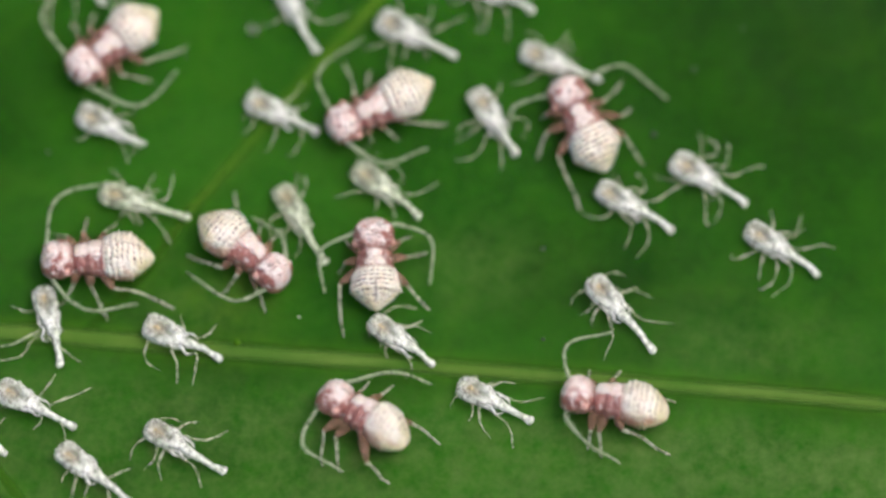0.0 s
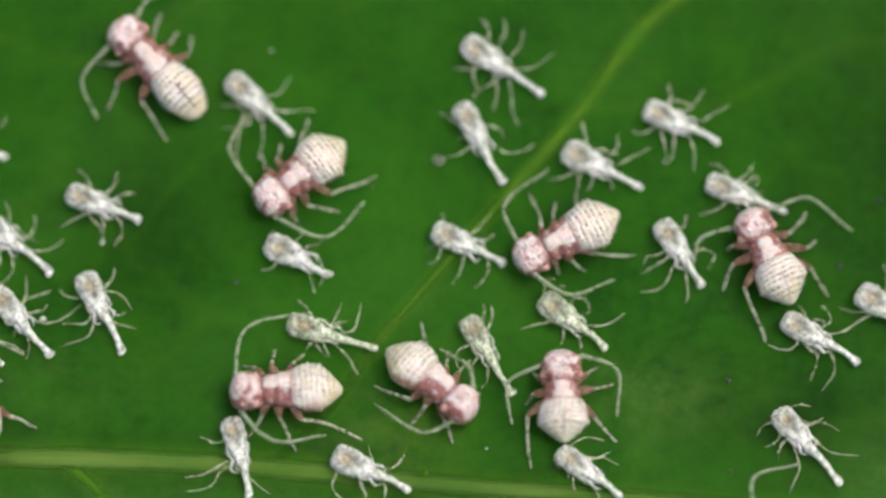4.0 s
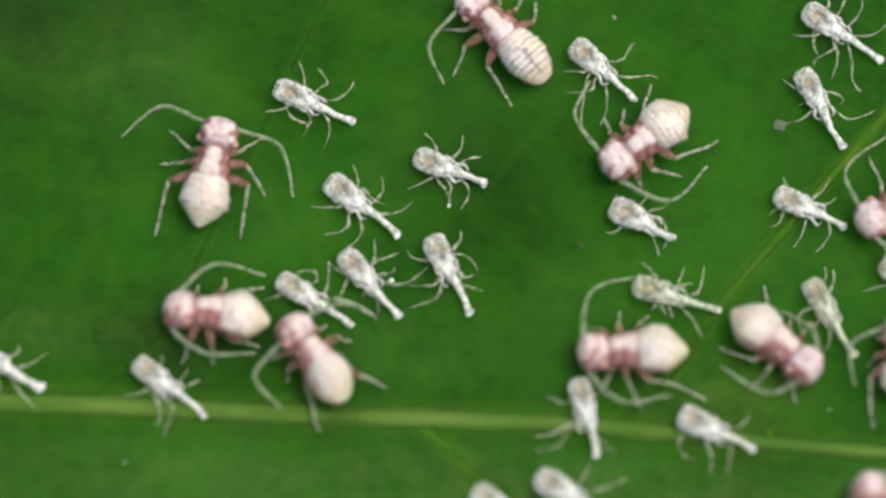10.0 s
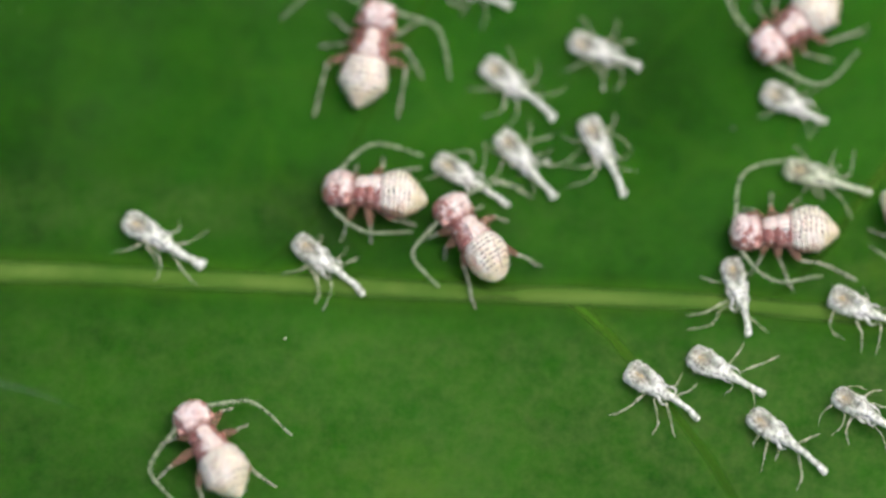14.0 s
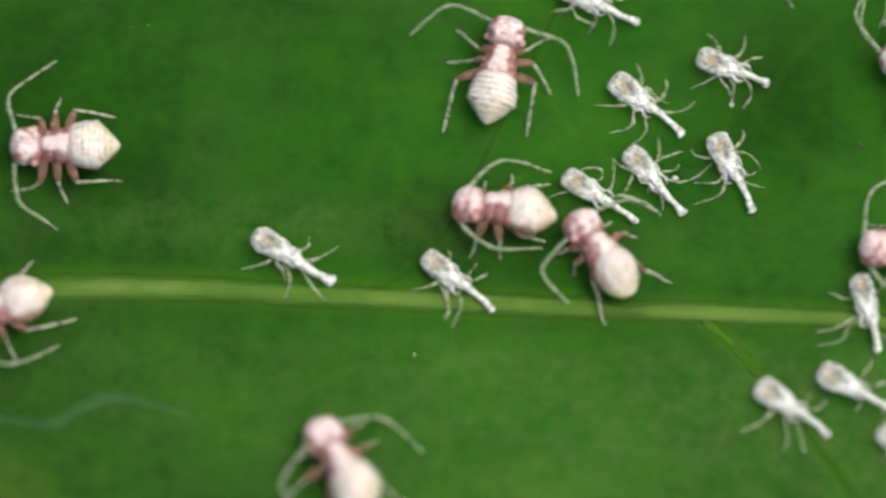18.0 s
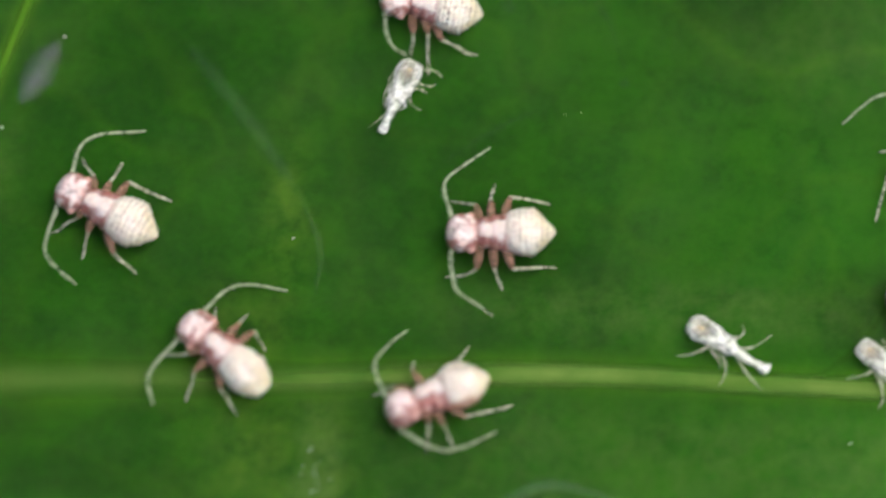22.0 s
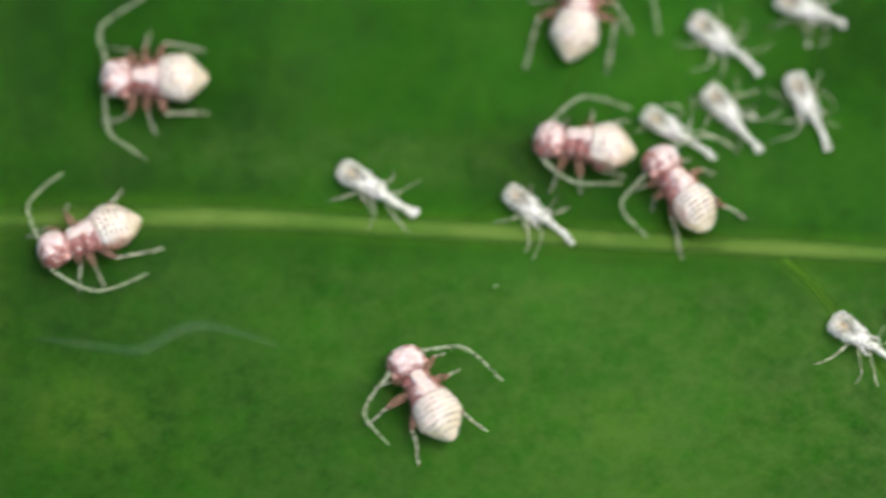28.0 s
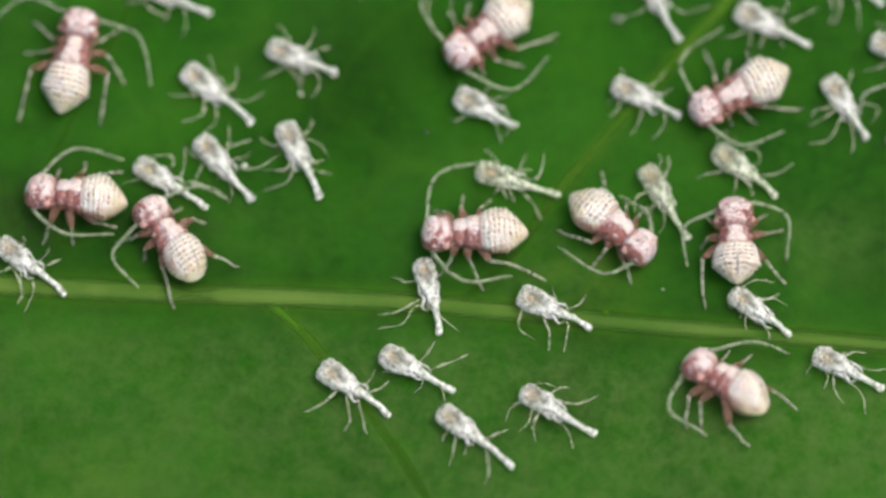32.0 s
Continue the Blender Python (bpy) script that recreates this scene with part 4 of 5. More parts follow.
# ---- moulted skins ----
def exuvia(x, y, heading, reach, legs, label):
    """An empty skin: burst broad front, drawn-out tail, limp legs, each given by its bends."""
    skin = tagged(new("moulted_skin"), label, "insect skin", group="empty skins on the leaf")
    skin.matrix_basis = on_leaf(x, y, heading)
    lean = slant(skin.matrix_basis)
    seed = x * 5.1 + y * 2.3
    rng = random.Random(int(abs(seed) * 97))
    mat = GLASSY if "glassy" in label else SHELL
    back = 0.7 - reach
    wide = rng.uniform(0.76, 0.92)
    crumpled = "crumpled" in label
    bend = rng.uniform(-0.10, 0.10) + (0.14 if "hooked" in label else 0.0)
    neck = 0.02 + 0.10 * back
    flare = rng.uniform(0.055, 0.095)
    st = [(0.705, 0.20, 0.03, 0.03), (0.69, 0.20, 0.15, 0.10), (0.63, 0.21, 0.245, 0.15), (0.47, 0.22, 0.285, 0.17), (0.28, 0.21, 0.265, 0.16), (0.12, 0.20, 0.205, 0.14), (0.0, 0.20, 0.145, 0.12), (neck - 0.12, 0.20, 0.095, 0.09)]
    verts, faces, ang = body([(a, b, c * wide * 0.92, d) for a, b, c, d in st], 70, 52, 0.12, seed, 2.3)
    xx, yy = verts[:, 0].copy(), verts[:, 1].copy()
    up = np.cos(ang) > 0
    # the split down the back, and a ragged rim
    split = np.exp(-(yy / 0.07) ** 2) * np.clip((0.62 - xx) / 0.1, 0, 1) * np.clip((xx - 0.1) / 0.1, 0, 1)
    verts[:, 2] -= np.where(up, 0.10 * split, 0)
    rag = np.array([noise.noise((v[0] * 22 + seed, v[1] * 22, v[2] * 22)) for v in verts])
    rag2 = np.array([noise.noise((v[0] * 48 + seed, v[1] * 48, v[2] * 48)) for v in verts])
    verts[:, 1] *= 1 + 0.06 * rag + 0.025 * rag2
    verts[:, 0] += 0.03 * rag
    verts[:, 2] += 0.018 * rag + 0.006 * rag2
    verts[:, 2] = np.maximum(verts[:, 2], 0.02)
    brown = np.exp(-((xx - 0.46) / 0.13) ** 2 - ((yy - 0.02) / 0.12) ** 2) * up * rng.uniform(0.8, 1.0)
    speck = np.array([noise.noise((v[0] * 14 + seed, v[1] * 14, 7.0)) for v in verts])
    mark = np.clip((speck - 0.36) / 0.10, 0, 1) * 0.7 * up * (np.abs(yy) < 0.22)
    eyes = np.exp(-((xx - 0.56) / 0.035) ** 2 - ((np.abs(yy) - 0.11) / 0.035) ** 2) * up * rng.uniform(0.3, 0.9)
    mark = np.maximum(mark, eyes)
    around = np.hypot((xx - 0.45) / 0.16, yy / (0.17 * wide))
    mark = np.maximum(mark, 0.75 * np.exp(-((around - 1) / 0.22) ** 2) * np.clip((rag + 0.12) / 0.25, 0, 1) * up)
    thin = np.exp(-np.abs((xx - 0.36) / 0.23) ** 3 - np.abs(yy / (0.20 * wide)) ** 3)
    shell = part("shell", (verts, faces, {"brown": brown, "mark": mark, "thin": thin}), mat, skin, "burst translucent white front of the skin")
    part("fringe", bristles(verts, range(3, 66, 2), (11, 13, 15, 37, 39, 41), 52, 0.045, rng, 0.6), SHED_LEG, shell, "ragged white fringe of fine hairs", smooth=False)
    tl = [(neck + 0.06, 0.20, 0.02, 0.02), (neck + 0.0, 0.20, 0.10, 0.10), (neck + 0.30 * (back - neck), 0.21, 0.066, 0.07), (neck + 0.65 * (back - neck), 0.17, 0.050, 0.055), (back + 0.14, 0.13, 0.064, 0.055),
          (back + 0.04, 0.12, flare, 0.055), (back, 0.12, 0.03, 0.02)]
    if crumpled:
        tl = [(a, b, 1.35 * c, 1.2 * d) for a, b, c, d in tl]
    verts, faces, ang = body(tl, 60, 24, 0.22 if crumpled else 0.08, seed + 4)
    u = np.clip((neck - verts[:, 0]) / (neck - back), 0, 1)
    verts[:, 1] += bend * np.sin(u * math.pi) * 0.5 + 0.02 * np.array([noise.noise((v * 5, seed, 0)) for v in u])
    mk = np.array([noise.noise((v[0] * 5 + seed, v[1] * 40, 2.0)) for v in verts])
    part("tail", (verts, faces, {"brown": np.zeros(len(verts)), "mark": np.clip((mk - 0.35) / 0.12, 0, 1) * 0.35, "thin": np.zeros(len(verts))}), mat, skin, "crumpled white tail of the skin")
    lump = body([(0.32, 0.13, 0.01, 0.01), (0.35, 0.14, 0.06, 0.05), (0.45, 0.17, 0.095, 0.08), (0.55, 0.16, 0.07, 0.06), (0.59, 0.14, 0.01, 0.01)], 18, 16, 0.5, seed + 2)
    part("lining", (lump[0] + np.array((rng.uniform(-0.04, 0.04), rng.uniform(-0.04, 0.04), 0.06)), lump[1], {}), LINING, skin, "dried brown lining seen through the skin")
    for side in (1, -1):  # torn rags of skin beside the neck
        for q in (0.16, -0.04):
            q += rng.uniform(-0.05, 0.05)
            line = glide([(q + 0.12, 0.16 * side, 0.20), (q, (0.19 if q > 0.1 else 0.13) * side, 0.26), (q - 0.13, (0.15 + rng.uniform(-0.03, 0.05)) * side, 0.19), (q - 0.22, 0.10 * side, 0.15)], 14)
            verts, faces, _ = tube(line, [0.010, 0.026, 0.022, 0.006], 7)
            verts = np.array([v + 0.02 * noise.noise_vector(Vector(v) * 16 + Vector((seed, 0, 0))) for v in map(Vector, verts)])
            zero = np.zeros(len(verts))
            part("torn_rag", (verts, faces, {"brown": zero, "mark": zero, "thin": zero}), mat, skin)
    for bends in legs:
        p = [np.array(q) for q in bends]
        p.insert(0, np.array((p[0][0] * 0.85 + 0.03, p[0][1] * 0.5)))
        reached = np.concatenate([[0], np.cumsum([np.linalg.norm(q - o) for o, q in zip(p, p[1:])])])
        up = np.interp(reached / reached[-1], [0, 0.4, 0.8, 1.0], [0.17, 0.23, 0.09, 0.03])
        line = glide([(*(q - (0.2 - h) * lean), h) for q, h in zip(p, up)], 26)
        line[:, :2] += np.array([(0.016 * noise.noise((i * 0.35, seed + p[1][0] * 7, 0)), 0.016 * noise.noise((i * 0.35, seed + p[1][0] * 7, 9))) for i in range(26)])
        fat = rng.uniform(0.9, 1.15) * (0.019 if p[1][0] > 0.5 else 0.023)
        leg = part("feeler" if p[1][0] > 0.55 else "leg", tube(line[:13], [fat * 0.9, fat * 0.8, fat * 0.75, fat * 1.15], 8), SHED_LEG, skin)
        part("shin", tube(line[12:], [fat * 1.15, fat * 0.7, fat * 0.65, fat * 0.8, fat * 0.55, fat * 0.4], 8), SHED_LEG, leg)
    return skin


exuvia(-11.87, 4.25, 156, 1.58, [((0.23, -0.24), (0.35, -0.44), (0.53, -0.61)), ((-0.03, -0.28), (-0.12, -0.44), (-0.01, -0.55), (0.15, -0.62)), ((-0.27, -0.17), (-0.45, -0.28), (-0.54, -0.49), (-0.55, -0.68)), ((0.39, 0.30), (0.54, 0.41), (0.70, 0.50)), ((0.34, 0.24), (0.25, 0.37), (0.05, 0.41), (-0.12, 0.40), (-0.13, 0.60)), ((0.00, 0.15), (-0.13, 0.28), (-0.16, 0.43)), ((-0.24, 0.06), (-0.44, 0.19), (-0.54, 0.37), (-0.56, 0.66))], "empty white moulted skin with a brown speck, lying on the leaf")
exuvia(-11.01, 2.41, 141, 1.66, [((0.22, -0.27), (0.37, -0.41), (0.54, -0.50)), ((0.10, -0.27), (-0.13, -0.24), (-0.40, -0.29)), ((-0.21, -0.24), (-0.19, -0.48), (-0.01, -0.65)), ((-0.26, 0.01), (-0.47, -0.13), (-0.67, -0.36), (-0.74, -0.64)), ((0.18, 0.21), (0.42, 0.44), (0.65, 0.60)), ((0.01, 0.23), (-0.11, 0.43), (-0.06, 0.63), (0.10, 0.82)), ((-0.14, 0.14), (-0.34, 0.31), (-0.41, 0.51), (-0.35, 0.75))], "empty white moulted skin with a brown speck, lying on the leaf")
exuvia(-9.33, 3.03, 159, 1.40, [((0.35, -0.21), (0.49, -0.37), (0.68, -0.45)), ((0.05, -0.21), (-0.03, -0.43), (0.04, -0.67)), ((-0.09, -0.13), (-0.23, -0.31), (-0.45, -0.43)), ((0.26, 0.22), (0.40, 0.41), (0.61, 0.62)), ((0.18, 0.24), (-0.04, 0.37), (-0.13, 0.50)), ((0.05, 0.14), (-0.11, 0.29), (-0.16, 0.49), (-0.18, 0.66)), ((-0.07, 0.09), (-0.35, 0.14), (-0.47, 0.37), (-0.42, 0.60))], "empty white moulted skin with a brown speck, lying on the leaf")
exuvia(-10.81, 1.01, 132, 1.58, [((0.20, -0.27), (0.32, -0.44), (0.52, -0.59)), ((0.18, -0.32), (0.12, -0.50), (0.02, -0.75)), ((-0.01, -0.18), (-0.16, -0.41), (-0.12, -0.55)), ((-0.18, -0.17), (-0.38, -0.32), (-0.51, -0.61), (-0.52, -1.00)), ((0.37, 0.22), (0.65, 0.31), (0.77, 0.29)), ((0.30, 0.22), (0.18, 0.46), (0.11, 0.65)), ((-0.05, 0.12), (-0.17, 0.29)), ((-0.20, 0.03), (-0.51, 0.22), (-0.62, 0.40))], "empty white moulted skin with a brown speck, lying on the leaf")
exuvia(-9.38, 1.20, 116, 1.61, [((0.20, -0.13), (0.23, -0.25), (0.05, -0.44), (-0.25, -0.49)), ((0.31, -0.24), (0.43, -0.46), (0.56, -0.53)), ((-0.05, -0.06), (-0.25, -0.24), (-0.27, -0.40)), ((-0.20, -0.04), (-0.40, -0.17), (-0.60, -0.41)), ((0.31, 0.21), (0.48, 0.46), (0.67, 0.50)), ((-0.04, 0.18), (-0.12, 0.36), (0.04, 0.73)), ((-0.19, 0.21), (-0.37, 0.43), (-0.31, 0.93))], "empty white moulted skin with a brown speck, lying on the leaf")
exuvia(-11.84, 0.69, 148, 1.60, [((0.46, -0.30), (0.21, -0.46), (0.10, -0.35), (0.16, -0.19)), ((-0.05, -0.14), (-0.15, -0.27), (-0.03, -0.55), (0.10, -0.71)), ((0.52, 0.27), (0.62, 0.39), (0.72, 0.52)), ((-0.17, -0.04), (-0.44, -0.27), (-0.86, -0.36), (-1.12, -0.35))], "white moulted skin lying under a nymph's antenna")
exuvia(-6.61, 4.87, 138, 1.55, [((-0.01, -0.17), (-0.17, -0.41), (-0.12, -0.57), (-0.11, -0.77)), ((-0.27, -0.10), (-0.49, -0.23), (-0.72, -0.51), (-0.87, -0.56)), ((0.14, 0.19), (0.33, 0.35), (0.47, 0.49)), ((-0.05, 0.26), (-0.12, 0.40), (0.04, 0.61), (0.18, 0.75)), ((0.08, 0.31), (-0.25, 0.82), (-0.50, 1.06), (-0.79, 1.17)), ((-0.18, 0.14), (-0.39, 0.29), (-0.60, 0.57), (-0.66, 0.79))], "empty white moulted skin with a brown speck, lying on the leaf")
exuvia(-5.82, 2.08, 154, 1.31, [((0.51, -0.10), (0.63, -0.18), (0.72, -0.25)), ((0.24, -0.23), (0.20, -0.37), (0.18, -0.51)), ((0.02, -0.23), (-0.14, -0.37), (-0.20, -0.53)), ((0.33, 0.15), (0.43, 0.41), (0.59, 0.49)), ((0.24, 0.07), (0.26, 0.16), (0.26, 0.25)), ((0.11, -0.08), (-0.14, 0.08), (-0.36, 0.31), (-0.48, 0.44)), ((-0.28, -0.16), (-0.45, 0.04), (-0.50, 0.29))], "hooked white moulted skin with a bent tail")
exuvia(-2.36, 5.60, 146, 1.72, [((0.39, -0.34), (0.54, -0.48), (0.69, -0.52)), ((0.15, -0.38), (0.20, -0.58), (0.33, -0.74)), ((-0.15, -0.24), (-0.17, -0.53), (-0.06, -0.78)), ((-0.38, -0.13), (-0.58, -0.28), (-0.67, -0.50), (-0.73, -0.74)), ((0.22, 0.24), (0.41, 0.41), (0.63, 0.52)), ((0.32, 0.27), (0.13, 0.51), (-0.06, 0.57)), ((-0.06, 0.21), (-0.14, 0.33), (0.00, 0.66), (-0.03, 0.76)), ((-0.13, 0.22), (-0.32, 0.45), (-0.43, 0.80)), ((-0.35, 0.13), (-0.57, 0.35), (-0.74, 0.60), (-0.98, 0.68))], "empty white moulted skin with a brown speck, lying on the leaf")
exuvia(-2.67, 4.26, 119, 1.63, [((0.09, -0.29), (-0.12, -0.42), (-0.19, -0.33)), ((-0.18, -0.16), (-0.46, -0.28), (-0.58, -0.56), (-0.58, -0.85)), ((0.37, 0.17), (0.60, 0.32), (0.75, 0.38)), ((0.09, 0.09), (0.14, 0.24), (0.17, 0.33)), ((-0.03, 0.16), (-0.09, 0.42), (-0.01, 0.73)), ((-0.19, 0.08), (-0.29, 0.11), (-0.36, 0.15))], "empty white moulted skin with a brown speck, lying on the leaf")
exuvia(-5.38, 0.77, 164, 1.66, [((0.29, -0.19), (0.47, -0.35), (0.65, -0.43)), ((0.00, -0.15), (-0.18, -0.25), (-0.32, -0.32)), ((-0.06, -0.22), (-0.10, -0.41), (-0.11, -0.58)), ((-0.33, -0.11), (-0.46, -0.20), (-0.47, -0.44), (-0.44, -0.69)), ((0.20, 0.24), (0.23, 0.31), (0.26, 0.39)), ((0.13, 0.22), (0.02, 0.32), (-0.08, 0.40)), ((-0.01, 0.18), (-0.09, 0.29), (-0.18, 0.40)), ((-0.16, 0.14), (-0.43, 0.25), (-0.64, 0.45), (-0.75, 0.58))], "thin glassy moulted skin with a long drawn-out tail")
exuvia(-2.85, 2.32, 154, 1.42, [((0.46, -0.12), (0.58, -0.24), (0.72, -0.33)), ((0.06, -0.21), (-0.05, -0.44), (-0.07, -0.69)), ((-0.12, -0.19), (-0.25, -0.26), (-0.32, -0.42)), ((0.44, 0.14), (0.40, 0.46), (0.52, 0.60)), ((0.41, 0.10), (0.59, 0.30), (0.59, 0.41)), ((0.11, 0.03), (-0.01, 0.20), (-0.07, 0.50), (-0.03, 0.75)), ((-0.32, -0.01), (-0.48, 0.19), (-0.50, 0.46), (-0.42, 0.65))], "empty white moulted skin with a brown speck, lying on the leaf")
exuvia(-0.53, 3.74, 153, 1.57, [((0.42, -0.32), (0.55, -0.48), (0.65, -0.62)), ((0.15, -0.28), (-0.05, -0.33), (-0.24, -0.37)), ((-0.05, -0.16), (-0.12, -0.42), (-0.08, -0.57), (-0.02, -0.71)), ((-0.19, -0.06), (-0.32, -0.24), (-0.52, -0.53), (-0.67, -0.72)), ((0.33, 0.25), (0.50, 0.47), (0.71, 0.65)), ((0.26, 0.24), (0.17, 0.51), (0.14, 0.67)), ((0.04, 0.16), (-0.03, 0.36), (0.01, 0.54)), ((-0.17, 0.06), (-0.32, 0.15), (-0.41, 0.28))], "empty white moulted skin with a brown speck, lying on the leaf")
exuvia(0.92, 4.50, 154, 1.47, [((0.37, -0.34), (0.44, -0.47), (0.53, -0.58)), ((0.31, -0.32), (0.11, -0.38), (-0.01, -0.39)), ((0.04, -0.22), (-0.05, -0.38), (-0.08, -0.56), (-0.10, -0.74)), ((-0.10, -0.18), (-0.34, -0.24), (-0.46, -0.47), (-0.65, -0.71)), ((0.36, 0.21), (0.50, 0.42), (0.64, 0.49), (0.77, 0.45)), ((0.28, 0.23), (0.11, 0.43), (-0.03, 0.64), (0.00, 0.76)), ((0.07, 0.13), (-0.05, 0.40), (-0.14, 0.64), (-0.03, 0.78)), ((-0.16, 0.07), (-0.36, 0.25), (-0.50, 0.46), (-0.59, 0.69))], "empty white moulted skin with a brown speck, lying on the leaf")
exuvia(2.03, 3.23, 159, 1.53, [((0.39, -0.23), (0.54, -0.34), (0.76, -0.34)), ((0.20, -0.20), (0.06, -0.42), (0.04, -0.62)), ((0.07, -0.15), (-0.09, -0.42), (-0.15, -0.28), (-0.04, -0.15)), ((-0.08, -0.04), (-0.21, -0.12), (-0.37, -0.21)), ((0.27, 0.31), (0.46, 0.51), (0.63, 0.61)), ((0.05, 0.17), (0.00, 0.26), (-0.04, 0.35))], "empty white moulted skin with a brown speck, lying on the leaf")
exuvia(0.92, 2.18, 123, 1.40, [((0.40, -0.19), (0.42, -0.35), (0.57, -0.49)), ((-0.14, -0.01), (-0.08, -0.29), (-0.33, -0.49), (-0.50, -0.25)), ((-0.24, 0.11), (-0.34, 0.03), (-0.39, -0.09)), ((0.08, 0.32), (0.08, 0.56), (0.09, 0.80)), ((-0.13, 0.28), (-0.28, 0.50), (-0.30, 0.75), (-0.18, 0.97)), ((-0.39, 0.15), (-0.66, 0.29), (-0.80, 0.44)), ((0.22, 0.35), (0.29, 0.55), (0.19, 0.67))], "empty white moulted skin with a brown speck, lying on the leaf")
exuvia(-1.01, 0.97, 141, 1.48, [((0.75, -0.12), (0.82, -0.29), (0.74, -0.43)), ((0.24, -0.37), (0.06, -0.46), (-0.11, -0.34), (-0.03, -0.19)), ((-0.17, -0.10), (-0.36, -0.19), (-0.52, -0.39), (-0.62, -0.69)), ((0.29, 0.20), (0.45, 0.41), (0.63, 0.67)), ((0.09, 0.14), (-0.07, 0.34), (-0.10, 0.45)), ((-0.13, 0.09), (-0.37, 0.22), (-0.42, 0.32)), ((0.55, -0.28), (0.57, -0.37), (0.50, -0.45))], "glassy white moulted skin under a nymph's antenna")
exuvia(-2.54, 0.46, 121, 1.63, [((0.45, -0.13), (0.62, -0.34), (0.77, -0.38)), ((0.30, -0.19), (0.47, -0.41), (0.65, -0.49)), ((0.24, 0.14), (0.26, 0.42), (0.11, 0.56), (-0.12, 0.58)), ((0.00, 0.13), (-0.09, 0.33), (-0.13, 0.42)), ((-0.26, 0.14), (-0.48, 0.27), (-0.55, 0.43)), ((-0.25, -0.04), (-0.46, -0.01), (-0.63, 0.01))], "greenish glassy moulted skin between two nymphs")
exuvia(3.32, 0.68, 149, 1.56, [((0.36, -0.20), (0.49, -0.33), (0.59, -0.33)), ((0.22, -0.26), (0.09, -0.33), (-0.01, -0.27)), ((0.03, -0.23), (-0.04, -0.41), (0.13, -0.54), (0.23, -0.54)), ((-0.11, -0.15), (-0.32, -0.34), (-0.45, -0.60), (-0.52, -0.79)), ((0.26, 0.26), (0.33, 0.43), (0.50, 0.53), (0.69, 0.55)), ((0.16, 0.20), (-0.02, 0.24), (-0.19, 0.32), (-0.28, 0.71)), ((-0.01, 0.12), (-0.14, 0.23), (-0.20, 0.31)), ((-0.09, 0.00), (-0.38, 0.15), (-0.57, 0.38), (-0.55, 0.78))], "empty white moulted skin with a brown speck, lying on the leaf")
exuvia(4.65, 1.16, 148, 1.55, [((0.29, -0.28), (0.41, -0.50), (0.56, -0.65)), ((0.25, -0.31), (0.10, -0.49), (0.20, -0.64), (0.40, -0.63)), ((0.05, -0.26), (-0.14, -0.38), (-0.07, -0.63), (0.03, -0.80)), ((-0.12, -0.20), (-0.37, -0.31), (-0.55, -0.58), (-0.74, -0.76)), ((0.31, 0.12), (0.48, 0.31), (0.71, 0.42), (0.83, 0.42)), ((0.27, 0.18), (0.42, 0.51), (0.54, 0.79)), ((0.02, 0.10), (-0.22, 0.40), (-0.39, 0.65), (-0.51, 0.69)), ((-0.06, 0.05), (-0.27, 0.19), (-0.27, 0.28)), ((-0.14, -0.02), (-0.38, 0.18), (-0.49, 0.35), (-0.54, 0.61))], "empty white moulted skin with a brown speck, lying on the leaf")
exuvia(5.92, -0.07, 146, 1.54, [((0.30, -0.22), (0.41, -0.40), (0.52, -0.51)), ((0.21, -0.21), (-0.03, -0.37), (-0.19, -0.57)), ((0.08, -0.17), (-0.08, -0.34), (-0.05, -0.54), (0.02, -0.74)), ((-0.09, -0.09), (-0.36, -0.23), (-0.56, -0.47), (-0.80, -0.57)), ((0.32, 0.23), (0.47, 0.51), (0.57, 0.62), (0.67, 0.56)), ((0.19, 0.20), (0.10, 0.47), (-0.02, 0.69)), ((0.04, 0.10), (-0.17, 0.35), (-0.22, 0.62), (-0.10, 0.84)), ((-0.08, 0.02), (-0.34, 0.17), (-0.48, 0.44), (-0.36, 0.79))], "empty white moulted skin with a brown speck, lying on the leaf")
exuvia(3.04, -1.12, 130, 1.73, [((0.60, 0.17), (0.65, 0.39), (0.57, 0.59)), ((0.38, 0.17), (0.29, 0.36), (0.32, 0.58)), ((0.20, 0.17), (0.17, 0.39), (0.02, 0.56)), ((0.06, 0.17), (-0.35, 0.38), (-0.57, 0.79)), ((0.60, -0.17), (0.54, -0.38), (0.37, -0.51)), ((0.38, -0.17), (0.17, -0.31), (0.07, -0.55)), ((0.20, -0.17), (0.02, -0.47), (-0.29, -0.61)), ((0.06, -0.17), (-0.47, -0.23), (-0.86, -0.59))], "white moulted skin with legs spread out wide on the leaf")
exuvia(-0.72, -1.71, 143, 1.39, [((0.60, 0.17), (0.55, 0.24), (0.48, 0.27)), ((0.38, 0.17), (0.29, 0.23), (0.26, 0.33)), ((0.20, 0.17), (0.14, 0.32), (0.00, 0.41)), ((0.06, 0.17), (-0.22, 0.16), (-0.46, 0.32)), ((0.60, -0.17), (0.46, -0.48), (0.16, -0.65)), ((0.38, -0.17), (0.10, -0.29), (-0.05, -0.55)), ((0.20, -0.17), (-0.01, -0.38), (-0.31, -0.44)), ((0.06, -0.17), (-0.06, -0.15), (-0.17, -0.21))], "empty white moulted skin half under a nymph's tail")
